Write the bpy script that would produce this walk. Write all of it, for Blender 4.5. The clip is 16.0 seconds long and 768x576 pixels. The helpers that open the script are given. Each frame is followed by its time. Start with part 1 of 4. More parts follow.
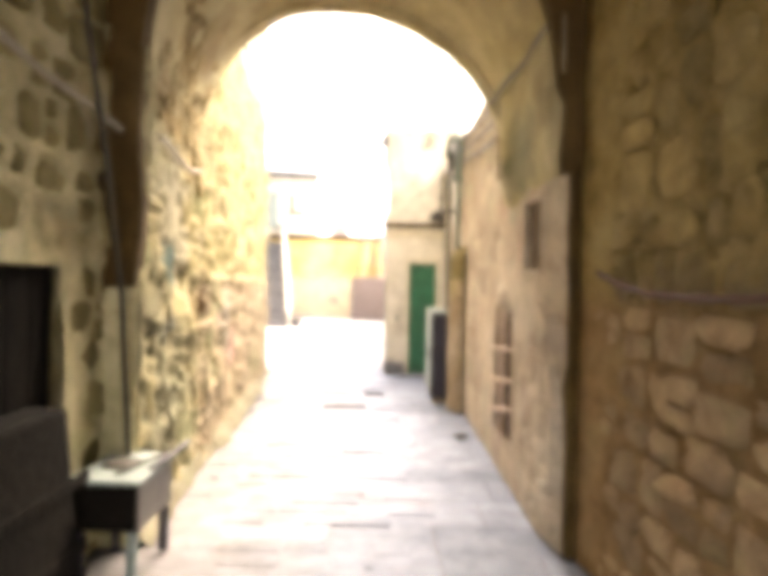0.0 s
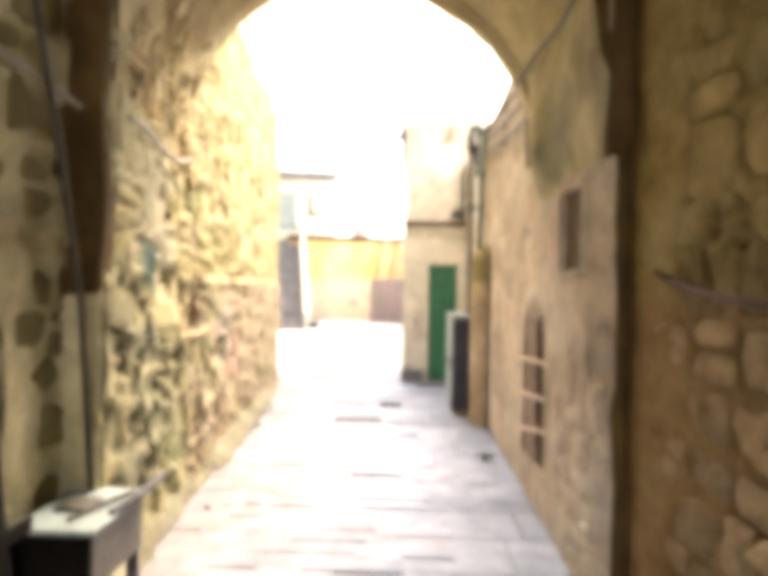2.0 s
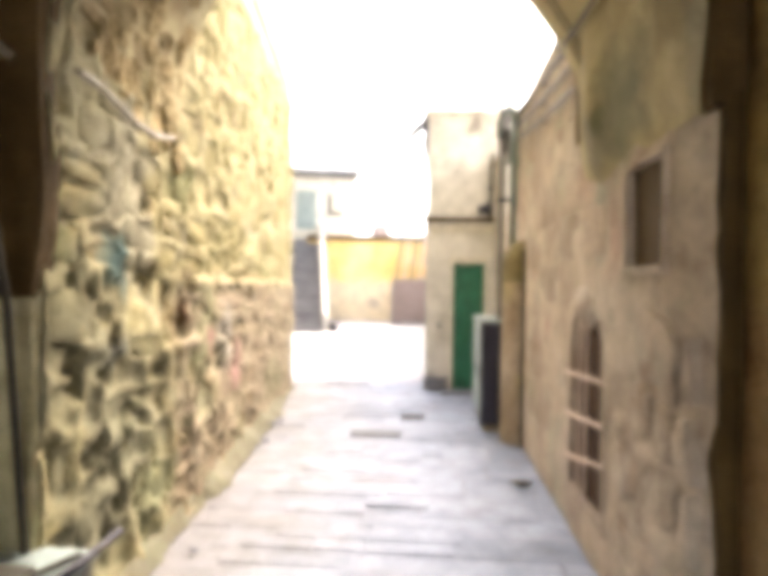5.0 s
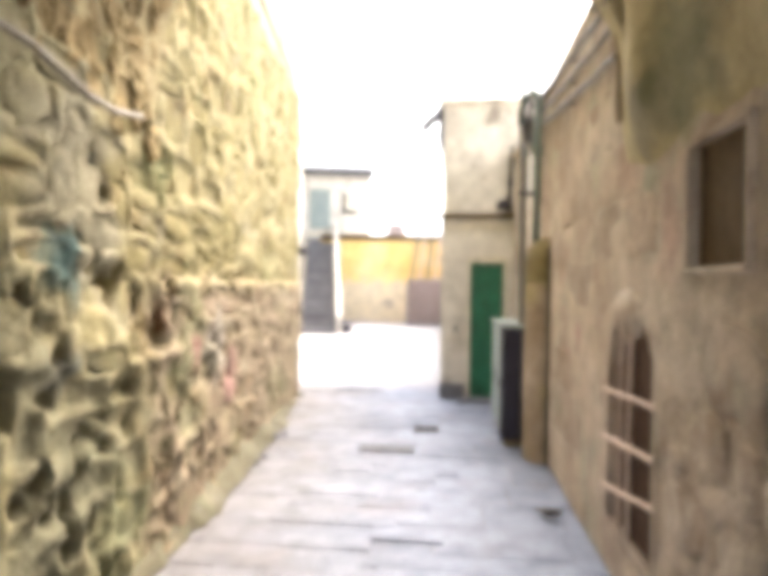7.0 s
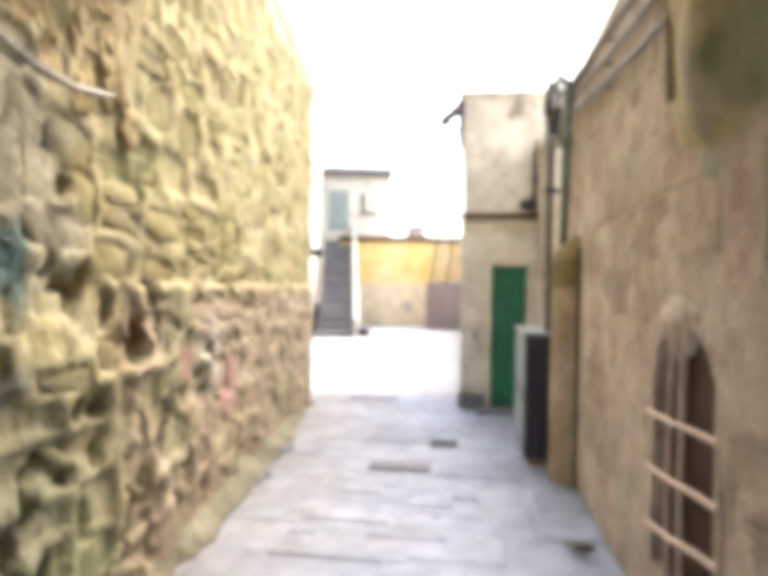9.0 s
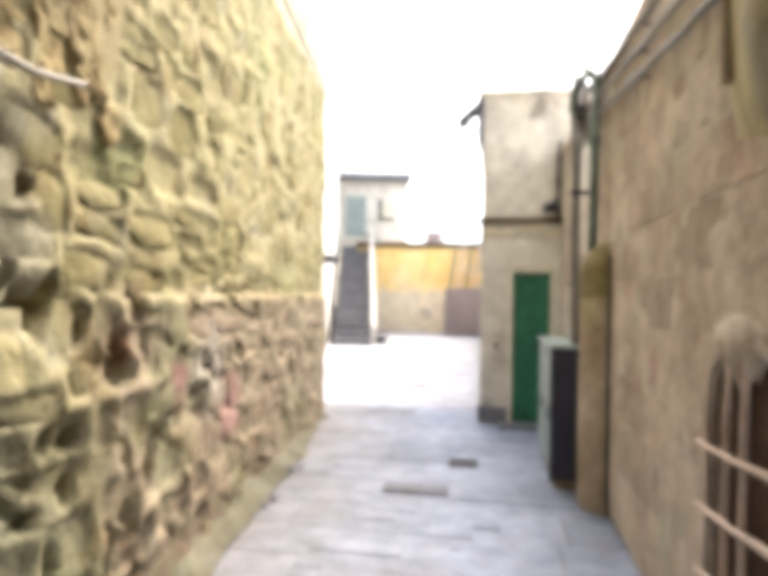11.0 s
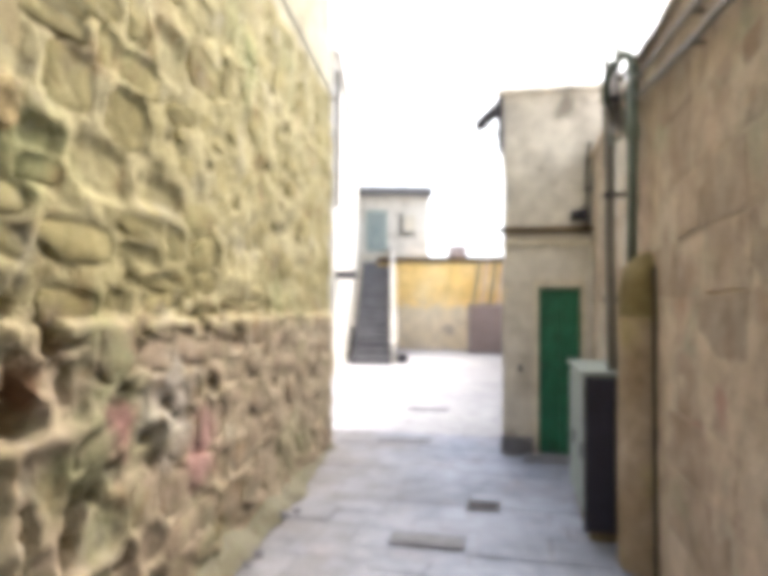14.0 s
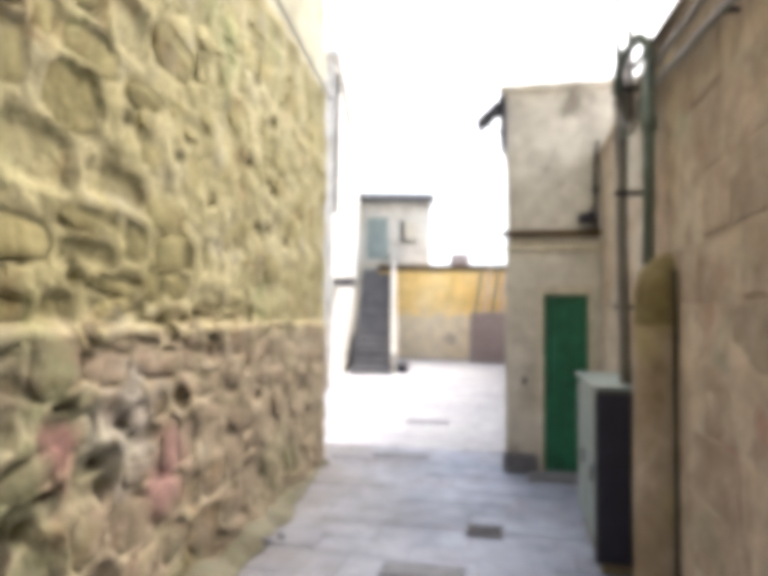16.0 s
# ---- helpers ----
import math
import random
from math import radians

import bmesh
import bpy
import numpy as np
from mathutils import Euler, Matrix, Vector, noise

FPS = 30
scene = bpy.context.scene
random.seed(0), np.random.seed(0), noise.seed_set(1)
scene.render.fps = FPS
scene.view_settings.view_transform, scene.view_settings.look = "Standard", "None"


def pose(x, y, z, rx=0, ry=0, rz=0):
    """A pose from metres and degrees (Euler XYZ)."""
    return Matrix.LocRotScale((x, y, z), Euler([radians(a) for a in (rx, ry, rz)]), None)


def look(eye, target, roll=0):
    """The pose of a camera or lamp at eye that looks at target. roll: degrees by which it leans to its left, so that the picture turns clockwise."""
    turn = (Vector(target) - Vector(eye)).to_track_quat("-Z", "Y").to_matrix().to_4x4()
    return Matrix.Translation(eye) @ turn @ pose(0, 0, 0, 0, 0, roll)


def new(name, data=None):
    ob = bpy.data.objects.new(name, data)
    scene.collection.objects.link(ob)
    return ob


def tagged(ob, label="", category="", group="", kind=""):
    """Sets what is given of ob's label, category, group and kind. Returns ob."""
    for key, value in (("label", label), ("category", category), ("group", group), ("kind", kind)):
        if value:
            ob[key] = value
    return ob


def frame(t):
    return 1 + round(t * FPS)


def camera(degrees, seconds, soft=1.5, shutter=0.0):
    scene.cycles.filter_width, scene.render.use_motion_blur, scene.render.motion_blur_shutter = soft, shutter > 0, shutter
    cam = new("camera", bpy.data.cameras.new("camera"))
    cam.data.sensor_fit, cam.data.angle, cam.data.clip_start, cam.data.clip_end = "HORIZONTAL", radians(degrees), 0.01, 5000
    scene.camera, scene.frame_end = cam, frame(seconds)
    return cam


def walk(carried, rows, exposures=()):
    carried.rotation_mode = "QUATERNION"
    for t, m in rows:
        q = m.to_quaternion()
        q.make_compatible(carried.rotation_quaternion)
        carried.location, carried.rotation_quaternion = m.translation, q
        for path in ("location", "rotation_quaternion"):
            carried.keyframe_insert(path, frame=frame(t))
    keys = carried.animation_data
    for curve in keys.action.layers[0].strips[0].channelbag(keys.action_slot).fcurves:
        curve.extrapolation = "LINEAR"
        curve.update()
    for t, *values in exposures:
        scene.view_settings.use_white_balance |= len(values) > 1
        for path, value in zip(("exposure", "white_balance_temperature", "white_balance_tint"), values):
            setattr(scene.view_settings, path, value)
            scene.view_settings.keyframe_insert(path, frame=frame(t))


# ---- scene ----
cam = camera(64.0, 16.0, soft=9.8)
PATH = [
    (0, (0.609, 0.24, 1.419), (0.597, 2.24, 1.411), 1.1),
    (0.5, (0.63, 0.397, 1.42), (0.595, 2.397, 1.414), 1.0),
    (1, (0.638, 0.499, 1.426), (0.589, 2.499, 1.421), 1.1),
    (1.5, (0.659, 0.68, 1.435), (0.584, 2.679, 1.432), 1.0),
    (2, (0.66, 0.783, 1.435), (0.578, 2.781, 1.431), 0.9),
    (2.5, (0.66, 0.86, 1.429), (0.571, 2.858, 1.426), 1.0),
    (3, (0.649, 1.023, 1.43), (0.543, 3.02, 1.427), 1.1),
    (3.5, (0.643, 1.139, 1.434), (0.523, 3.135, 1.431), 1.2),
    (4, (0.636, 1.236, 1.439), (0.504, 3.231, 1.435), 1.1),
    (6.5, (0.638, 1.828, 1.44), (0.451, 3.819, 1.436), 0.8),
    (7, (0.648, 1.957, 1.456), (0.444, 3.946, 1.451), 0.8),
    (7.5, (0.657, 2.03, 1.462), (0.443, 4.018, 1.458), 0.7),
    (8, (0.661, 2.122, 1.463), (0.435, 4.109, 1.458), 0.8),
    (8.5, (0.662, 2.28, 1.473), (0.409, 4.264, 1.472), 0.8),
    (9, (0.659, 2.375, 1.474), (0.389, 4.356, 1.475), 1.0),
    (11.5, (0.644, 2.826, 1.512), (0.292, 4.795, 1.54), 0.8),
    (12, (0.653, 2.963, 1.518), (0.278, 4.928, 1.555), 0.7),
    (12.5, (0.656, 3.057, 1.528), (0.271, 5.019, 1.568), 0.7),
    (13, (0.658, 3.138, 1.53), (0.267, 5.099, 1.578), 0.8),
    (13.5, (0.672, 3.249, 1.533), (0.271, 5.208, 1.591), 0.7),
    (14, (0.682, 3.348, 1.533), (0.271, 5.305, 1.602), 0.5),
    (14.5, (0.682, 3.469, 1.523), (0.27, 5.424, 1.599), 0.7),
    (15, (0.675, 3.501, 1.523), (0.265, 5.457, 1.602), 0.7),
    (15.5, (0.675, 3.631, 1.521), (0.261, 5.586, 1.612), 0.7),
    (16, (0.674, 3.715, 1.526), (0.255, 5.668, 1.623), 0.7),
]
EXPOSURES = [(0.0, 3.5, 7500, 11), (4.0, 3.2, 6950, 10), (7.0, 2.88, 6500, 9), (9.0, 2.73, 6350, 9), (12.0, 2.48, 6250, 8), (16.0, 2.1, 6150, 8)]
walk(cam, [(t, look(eye, target, roll)) for t, eye, target, roll in PATH], EXPOSURES)

# ---- light ----
SUN_ELEV, SUN_FROM = radians(50), Vector((0.2, 0.56, 0)).normalized()
world = bpy.data.worlds.new("sky")
scene.world = world
world.use_nodes = True
wn = world.node_tree.nodes
sky = wn.new("ShaderNodeTexSky")
sky.sky_type, sky.sun_disc = "NISHITA", False
sky.sun_elevation = SUN_ELEV
sky.sun_rotation = math.atan2(SUN_FROM.x, SUN_FROM.y)
sky.dust_density, sky.air_density, sky.ozone_density = 8.0, 0.6, 0.6
wn["Background"].inputs["Strength"].default_value = 0.15
wl = world.node_tree.links
toward = wn.new("ShaderNodeTexCoord")
height = wn.new("ShaderNodeSeparateXYZ")
wl.new(toward.outputs["Generated"], height.inputs[0])
haze = wn.new("ShaderNodeMapRange")
for k, v in zip((1, 2, 3, 4), (0.1, 0.75, 0.95, 0.1)):
    haze.inputs[k].default_value = v
wl.new(height.outputs["Z"], haze.inputs[0])
veil = wn.new("ShaderNodeMix")     # white summer haze low over the horizon
veil.data_type = "RGBA"
wl.new(haze.outputs[0], veil.inputs[0])
wl.new(sky.outputs[0], veil.inputs[6])
veil.inputs[7].default_value = (4.6, 4.6, 4.7, 1)
wl.new(veil.outputs[2], wn["Background"].inputs["Color"])
sun = new("sun", bpy.data.lights.new("sun", "SUN"))
sun.data.energy, sun.data.angle, sun.data.color = 0.13, radians(45), (1.0, 0.95, 0.88)
sun.matrix_world = look(SUN_FROM * 30 * math.cos(SUN_ELEV) + Vector((0, 8, 30 * math.sin(SUN_ELEV))), (0, 8, 0))


# ---- materials ----
def material(name, colours, scale=1.5, rough=0.9, bump=0.4, grain=35.0, metal=0.0, spread=0.25, band=None, blotch=None, spots=(), dust=None):
    """Two scales of mottling over three colours; band: (height, width, colours) of a differing lower course; blotch: (colour, scale, amount);
    dust: (colour, reach, amount) of earth trodden out from the foot of the rubble wall."""
    m = bpy.data.materials.new(name)
    m.use_nodes = True
    n, l = m.node_tree.nodes, m.node_tree.links
    b = n["Principled BSDF"]
    b.inputs["Roughness"].default_value, b.inputs["Metallic"].default_value = rough, metal
    b.inputs["Specular IOR Level"].default_value = 0.15 if rough > 0.75 else 0.4
    geo = n.new("ShaderNodeNewGeometry")

    def noisy(sc, detail=5.0, rgh=0.6):
        t = n.new("ShaderNodeTexNoise")
        t.inputs["Scale"].default_value, t.inputs["Detail"].default_value, t.inputs["Roughness"].default_value = sc, detail, rgh
        l.new(geo.outputs["Position"], t.inputs["Vector"])
        return t

    def ramped(sock, cols):
        r = n.new("ShaderNodeValToRGB")
        e = r.color_ramp.elements
        e[0].position, e[1].position = 0.3, 0.7
        e[0].color, e[1].color = (*cols[0], 1), (*cols[-1], 1)
        if len(cols) > 2:
            e.new(0.5).color = (*cols[1], 1)
        l.new(sock, r.inputs[0])
        return r.outputs[0]

    def mixed(fac, a, c, kind="MIX"):
        x = n.new("ShaderNodeMix")
        x.data_type, x.blend_type = "RGBA", kind
        if isinstance(fac, float):
            x.inputs[0].default_value = fac
        else:
            l.new(fac, x.inputs[0])
        for sock, v in ((x.inputs[6], a), (x.inputs[7], c)):
            if isinstance(v, tuple):
                sock.default_value = (*v, 1)
            else:
                l.new(v, sock)
        return x.outputs[2]

    def ranged(sock, a, c, d, e):
        r = n.new("ShaderNodeMapRange")
        for k, v in zip((1, 2, 3, 4), (a, c, d, e)):
            r.inputs[k].default_value = v
        l.new(sock, r.inputs[0])
        return r.outputs[0]

    big, mid, fine = noisy(scale), noisy(scale * 5, 6.0), noisy(grain, 3.0)
    col = ramped(big.outputs[0], colours)
    if band:
        sep = n.new("ShaderNodeSeparateXYZ")
        l.new(geo.outputs["Position"], sep.inputs[0])
        wob = n.new("ShaderNodeMath")
        wob.operation = "MULTIPLY_ADD"
        wob.inputs[1].default_value = band[1]
        l.new(mid.outputs[0], wob.inputs[0])
        l.new(sep.outputs["Z"], wob.inputs[2])
        h = band[0] + band[1] * 0.5
        lower = ranged(wob.outputs[0], h - 0.08, h + 0.08, 1.0, 0.0)
        if len(band) > 3:
            both = n.new("ShaderNodeMath")
            both.operation = "MULTIPLY"
            l.new(lower, both.inputs[0])
            l.new(ranged(sep.outputs["Y"], band[3] - 0.15, band[3] + 0.25, 0.0, 1.0), both.inputs[1])
            lower = both.outputs[0]
        col = mixed(lower, col, ramped(noisy(scale * 2.3).outputs[0], band[2]))
    if blotch:
        for colour, sc, amount in blotch:
            col = mixed(ranged(noisy(sc, 4.0).outputs[0], 0.56, 0.70, 0.0, amount), col, colour)
    for place, radius, colour, amount in spots:
        dist = n.new("ShaderNodeVectorMath")
        dist.operation = "DISTANCE"
        dist.inputs[1].default_value = place
        l.new(geo.outputs["Position"], dist.inputs[0])
        wob = n.new("ShaderNodeMath")
        wob.operation = "MULTIPLY_ADD"
        wob.inputs[1].default_value = radius * 2.4
        l.new(noisy(2.2 / radius ** 0.5, 3.0).outputs[0], wob.inputs[0])
        l.new(dist.outputs["Value"], wob.inputs[2])
        col = mixed(ranged(wob.outputs[0], radius * 1.7, radius * 2.3, amount, 0.0), col, colour)
    if dust:
        split = n.new("ShaderNodeVectorMath")
        split.operation = "DOT_PRODUCT"
        split.inputs[1].default_value = (1.0, 0.097, 0.0)
        l.new(geo.outputs["Position"], split.inputs[0])
        wob = n.new("ShaderNodeMath")
        wob.operation = "MULTIPLY_ADD"
        wob.inputs[1].default_value = 1.1
        l.new(noisy(1.7, 4.0).outputs[0], wob.inputs[0])
        l.new(split.outputs["Value"], wob.inputs[2])
        col = mixed(ranged(wob.outputs[0], 0.3, 0.3 + dust[1], dust[2], 0.0), col, dust[0])
    info = n.new("ShaderNodeObjectInfo")
    val = ranged(info.outputs["Random"], 0, 1, 1 - spread, 1 + spread)
    isl = ranged(geo.outputs["Random Per Island"], 0, 1, 1 - spread, 1 + spread)
    speck = ranged(mid.outputs[0], 0.25, 0.75, 0.72, 1.25)
    for v in (val, isl, speck, ranged(fine.outputs[0], 0.3, 0.7, 0.88, 1.1)):
        col = mixed(1.0, col, v, "MULTIPLY")
    l.new(col, b.inputs["Base Color"])
    bp, bp2 = n.new("ShaderNodeBump"), n.new("ShaderNodeBump")
    bp.inputs["Strength"].default_value, bp.inputs["Distance"].default_value = bump, 0.01
    bp2.inputs["Strength"].default_value, bp2.inputs["Distance"].default_value = bump, 0.04
    l.new(fine.outputs[0], bp.inputs["Height"])
    l.new(mid.outputs[0], bp2.inputs["Height"])
    l.new(bp2.outputs[0], bp.inputs["Normal"])
    l.new(bp.outputs[0], b.inputs["Normal"])
    return m


PINK = ((0.225, 0.187, 0.112), (0.31, 0.24, 0.17), (0.285, 0.25, 0.15))
PALEPINK = ((0.25, 0.21, 0.125), (0.335, 0.27, 0.19), (0.31, 0.275, 0.165))
# stains, plus broad pale and dull tones that level the light by the passage
LEFT_SPOTS = (((-0.72, 3.75, 2.3), 0.5, (0.37, 0.345, 0.215), 0.75), ((-0.72, 3.7, 1.0), 0.5, (0.25, 0.235, 0.15), 0.75), ((-0.74, 4.0, 0.3), 0.4, (0.22, 0.21, 0.135), 0.7), ((-0.74, 4.15, 1.75), 0.45, (0.37, 0.35, 0.265), 0.65), ((-0.76, 4.4, 0.8), 0.45, (0.25, 0.245, 0.175), 0.6),
              ((-0.76, 4.09, 1.50), 0.17, (0.05, 0.11, 0.11), 0.9), ((-0.76, 4.09, 1.12), 0.15, (0.14, 0.15, 0.14), 0.75), ((-0.98, 6.41, 0.78), 0.24, (0.48, 0.27, 0.25), 0.7),
              ((-0.90, 5.60, 1.02), 0.15, (0.36, 0.17, 0.16), 0.7), ((-0.94, 6.05, 1.08), 0.30, (0.42, 0.40, 0.36), 0.5), ((-0.84, 4.99, 1.26), 0.11, (0.15, 0.08, 0.04), 0.85),
              ((-0.80, 4.6, 0.35), 0.35, (0.19, 0.20, 0.12), 0.7), ((-0.76, 4.05, 0.6), 0.5, (0.165, 0.16, 0.105), 0.75), ((-0.72, 3.75, 1.3), 0.4, (0.20, 0.19, 0.12), 0.6), ((-0.82, 4.75, 0.9), 0.3, (0.19, 0.175, 0.10), 0.6), ((-0.81, 4.66, 2.6), 0.25, (0.32, 0.20, 0.09), 0.7), ((-0.73, 3.9, 2.6), 0.25, (0.28, 0.18, 0.08), 0.6))
OLIVE = ((0.21, 0.175, 0.075), (0.29, 0.25, 0.115), (0.34, 0.298, 0.15))
PALEOLIVE = ((0.25, 0.218, 0.105), (0.34, 0.30, 0.155), (0.40, 0.355, 0.21))
M_RUBBLE = material("rubble_stone", OLIVE, 1.6, bump=0.7, spread=0.14, band=(1.5, 0.3, PINK, 4.8), blotch=(((0.23, 0.25, 0.12), 1.5, 0.6), ((0.20, 0.13, 0.055), 3.4, 0.7), ((0.34, 0.31, 0.22), 4.3, 0.5)), spots=LEFT_SPOTS)
M_MORTAR = material("lime_mortar", PALEOLIVE, 2.0, bump=0.8, spread=0.0, band=(1.45, 0.3, PALEPINK, 4.8), blotch=(((0.23, 0.25, 0.12), 1.5, 0.6), ((0.20, 0.13, 0.055), 3.4, 0.7), ((0.37, 0.34, 0.25), 4.3, 0.6)), spots=LEFT_SPOTS)
M_NEARLIME = material("limewashed_mortar", ((0.42, 0.385, 0.22), (0.52, 0.48, 0.30), (0.58, 0.545, 0.38)), 2.0, bump=0.8, spread=0.0, blotch=(((0.34, 0.34, 0.18), 1.9, 0.6), ((0.30, 0.21, 0.10), 3.3, 0.6)))
M_NEARSTONE = material("limewashed_stone", ((0.15, 0.13, 0.055), (0.24, 0.21, 0.10), (0.34, 0.305, 0.175)), 1.6, bump=0.7, blotch=(((0.26, 0.20, 0.10), 3.4, 0.6),))
NEAR_PINK = ((0.28, 0.185, 0.10), (0.43, 0.31, 0.19), (0.40, 0.325, 0.18))
NEAR_BROWN = ((0.19, 0.115, 0.05), (0.28, 0.18, 0.088), (0.30, 0.215, 0.105))
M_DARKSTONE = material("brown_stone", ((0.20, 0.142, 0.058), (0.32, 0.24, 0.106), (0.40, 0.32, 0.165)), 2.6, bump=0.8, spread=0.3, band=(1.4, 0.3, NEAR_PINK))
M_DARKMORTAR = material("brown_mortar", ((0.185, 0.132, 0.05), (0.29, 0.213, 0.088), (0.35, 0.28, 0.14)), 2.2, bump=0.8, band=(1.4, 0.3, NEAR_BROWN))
# shade as colour: near-black for the rib's unlit face and the cellar
M_SHADEDARK = material("shade_dark_plaster", ((0.035, 0.022, 0.008), (0.075, 0.048, 0.018), (0.12, 0.08, 0.035)), 1.2, bump=0.5, spread=0.0)
# dark brown that paints the shadow on the pilaster's side
M_SHADEEDGE = material("shade_brown_render", ((0.04, 0.026, 0.009), (0.07, 0.046, 0.016), (0.10, 0.068, 0.026)), 1.6, bump=0.6, spread=0.0)
M_UPPER = material("ochre_limewash", ((0.30, 0.28, 0.19), (0.38, 0.36, 0.255), (0.43, 0.41, 0.31)), 1.1, bump=0.4, spread=0.0, blotch=(((0.27, 0.22, 0.14), 1.7, 0.6),))
M_VAULT = material("vault_plaster", ((0.40, 0.33, 0.18), (0.52, 0.44, 0.25), (0.56, 0.49, 0.31)), 0.9, bump=0.4, blotch=(((0.30, 0.22, 0.11), 1.4, 0.6),),
                   spots=(((-0.55, 4.6, 3.0), 0.28, (0.28, 0.20, 0.10), 0.8), ((1.42, 4.2, 2.25), 0.34, (0.27, 0.265, 0.17), 0.85), ((1.40, 4.62, 2.15), 0.26, (0.31, 0.285, 0.205), 0.85), ((1.40, 4.5, 2.25), 0.09, (0.19, 0.18, 0.10), 0.7), ((1.44, 3.75, 2.5), 0.22, (0.27, 0.22, 0.11), 0.6)))
M_VAULTSTONE = material("vault_stone", ((0.26, 0.19, 0.09), (0.36, 0.28, 0.14), (0.42, 0.36, 0.20)), 2.4, bump=0.7)
M_PLASTER = material("pink_plaster", ((0.39, 0.32, 0.245), (0.48, 0.40, 0.315), (0.51, 0.46, 0.375)), 1.3, bump=0.5, spread=0.12, blotch=(((0.55, 0.49, 0.40), 0.9, 0.6), ((0.42, 0.29, 0.23), 1.2, 0.65), ((0.25, 0.18, 0.13), 1.5, 0.8), ((0.31, 0.33, 0.25), 2.3, 0.7), ((0.54, 0.48, 0.40), 2.9, 0.6), ((0.24, 0.17, 0.12), 5.5, 0.5)),
                     spots=(((1.5, 6.4, 0.97), 0.14, (0.38, 0.19, 0.16), 0.75), ((1.5, 6.05, 1.15), 0.09, (0.36, 0.19, 0.16), 0.6), ((1.5, 8.55, 2.75), 0.55, (0.60, 0.58, 0.53), 0.85), ((1.5, 8.1, 2.0), 0.35, (0.58, 0.55, 0.49), 0.7), ((1.5, 7.0, 2.6), 0.16, (0.27, 0.29, 0.20), 0.6), ((1.5, 6.75, 2.9), 0.12, (0.26, 0.19, 0.12), 0.6), ((1.5, 5.2, 0.25), 0.3, (0.36, 0.29, 0.24), 0.6), ((1.48, 4.2, 2.15), 0.16, (0.25, 0.25, 0.16), 0.7)))
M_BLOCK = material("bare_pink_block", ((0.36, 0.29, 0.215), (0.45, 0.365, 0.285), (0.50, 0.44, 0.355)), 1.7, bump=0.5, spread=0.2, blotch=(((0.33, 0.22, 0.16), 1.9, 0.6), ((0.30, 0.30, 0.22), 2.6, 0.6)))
M_PALE = material("pale_plaster", ((0.47, 0.455, 0.41), (0.58, 0.56, 0.51), (0.66, 0.64, 0.59)), 1.2, bump=0.35, blotch=(((0.36, 0.33, 0.28), 1.6, 0.6),), spots=(((1.25, 10.05, 3.72), 0.17, (0.22, 0.20, 0.17), 0.85), ((0.98, 10.05, 3.05), 0.08, (0.30, 0.28, 0.25), 0.7), ((1.12, 10.05, 2.9), 0.06, (0.32, 0.29, 0.25), 0.7), ((0.62, 10.05, 0.2), 0.12, (0.30, 0.26, 0.22), 0.6)))
M_YELLOW = material("ochre_wall", ((0.66, 0.45, 0.15), (0.70, 0.52, 0.23), (0.69, 0.58, 0.36)), 0.5, bump=0.3, spots=(((-1.75, 27.2, 0.75), 0.28, (0.36, 0.30, 0.24), 0.7),), band=(1.7, 2.6, ((0.64, 0.54, 0.37), (0.68, 0.59, 0.44))))
M_PAVE = material("paving_stone", ((0.185, 0.207, 0.268), (0.235, 0.262, 0.332), (0.28, 0.305, 0.375)), 1.0, rough=0.8, bump=0.25, spread=0.10, blotch=(((0.265, 0.245, 0.268), 1.3, 0.6), ((0.19, 0.195, 0.23), 2.6, 0.5)), dust=((0.15, 0.142, 0.138), 1.3, 0.9))
M_FOOT = material("greenish_brown_fill", ((0.12, 0.11, 0.07), (0.16, 0.148, 0.10), (0.19, 0.178, 0.135)), 2.2, bump=0.6, spread=0.0, blotch=(((0.12, 0.13, 0.065), 1.8, 0.6), ((0.20, 0.19, 0.165), 3.0, 0.8)))
# the paving again, paler: sunlight of the open court put into its colour
M_SUNCOURT = material("sunlit_court_paving", ((0.27, 0.275, 0.295), (0.335, 0.335, 0.35), (0.39, 0.385, 0.39)), 1.0, rough=0.8, bump=0.25, spread=0.06)
M_WORN = material("dark_slab", ((0.13, 0.135, 0.155), (0.18, 0.185, 0.21)), 2.0, rough=0.8, bump=0.3, spread=0.05)
M_JOINT = material("paving_joint", ((0.20, 0.19, 0.185), (0.28, 0.265, 0.26)), 2.0, rough=0.9, bump=0.4, spread=0.0)
M_GREEN = material("green_paint", ((0.012, 0.10, 0.055), (0.016, 0.13, 0.07), (0.02, 0.15, 0.085)), 2.0, rough=0.5, bump=0.12, spread=0.0)
M_FRAME = material("stone_frame", ((0.58, 0.54, 0.44), (0.68, 0.64, 0.54)), 2.0, bump=0.2, spread=0.05)
M_DARKMETAL = material("dark_metal", ((0.010, 0.010, 0.021), (0.022, 0.021, 0.038)), 3.0, rough=0.55, bump=0.1, spread=0.0)
M_GREYMETAL = material("grey_green_metal", ((0.20, 0.25, 0.245), (0.28, 0.335, 0.32)), 3.0, rough=0.5, bump=0.1, spread=0.0)
M_PIPE = material("grey_pipe", ((0.10, 0.09, 0.08), (0.15, 0.14, 0.12)), 4.0, rough=0.5, bump=0.1, spread=0.0)
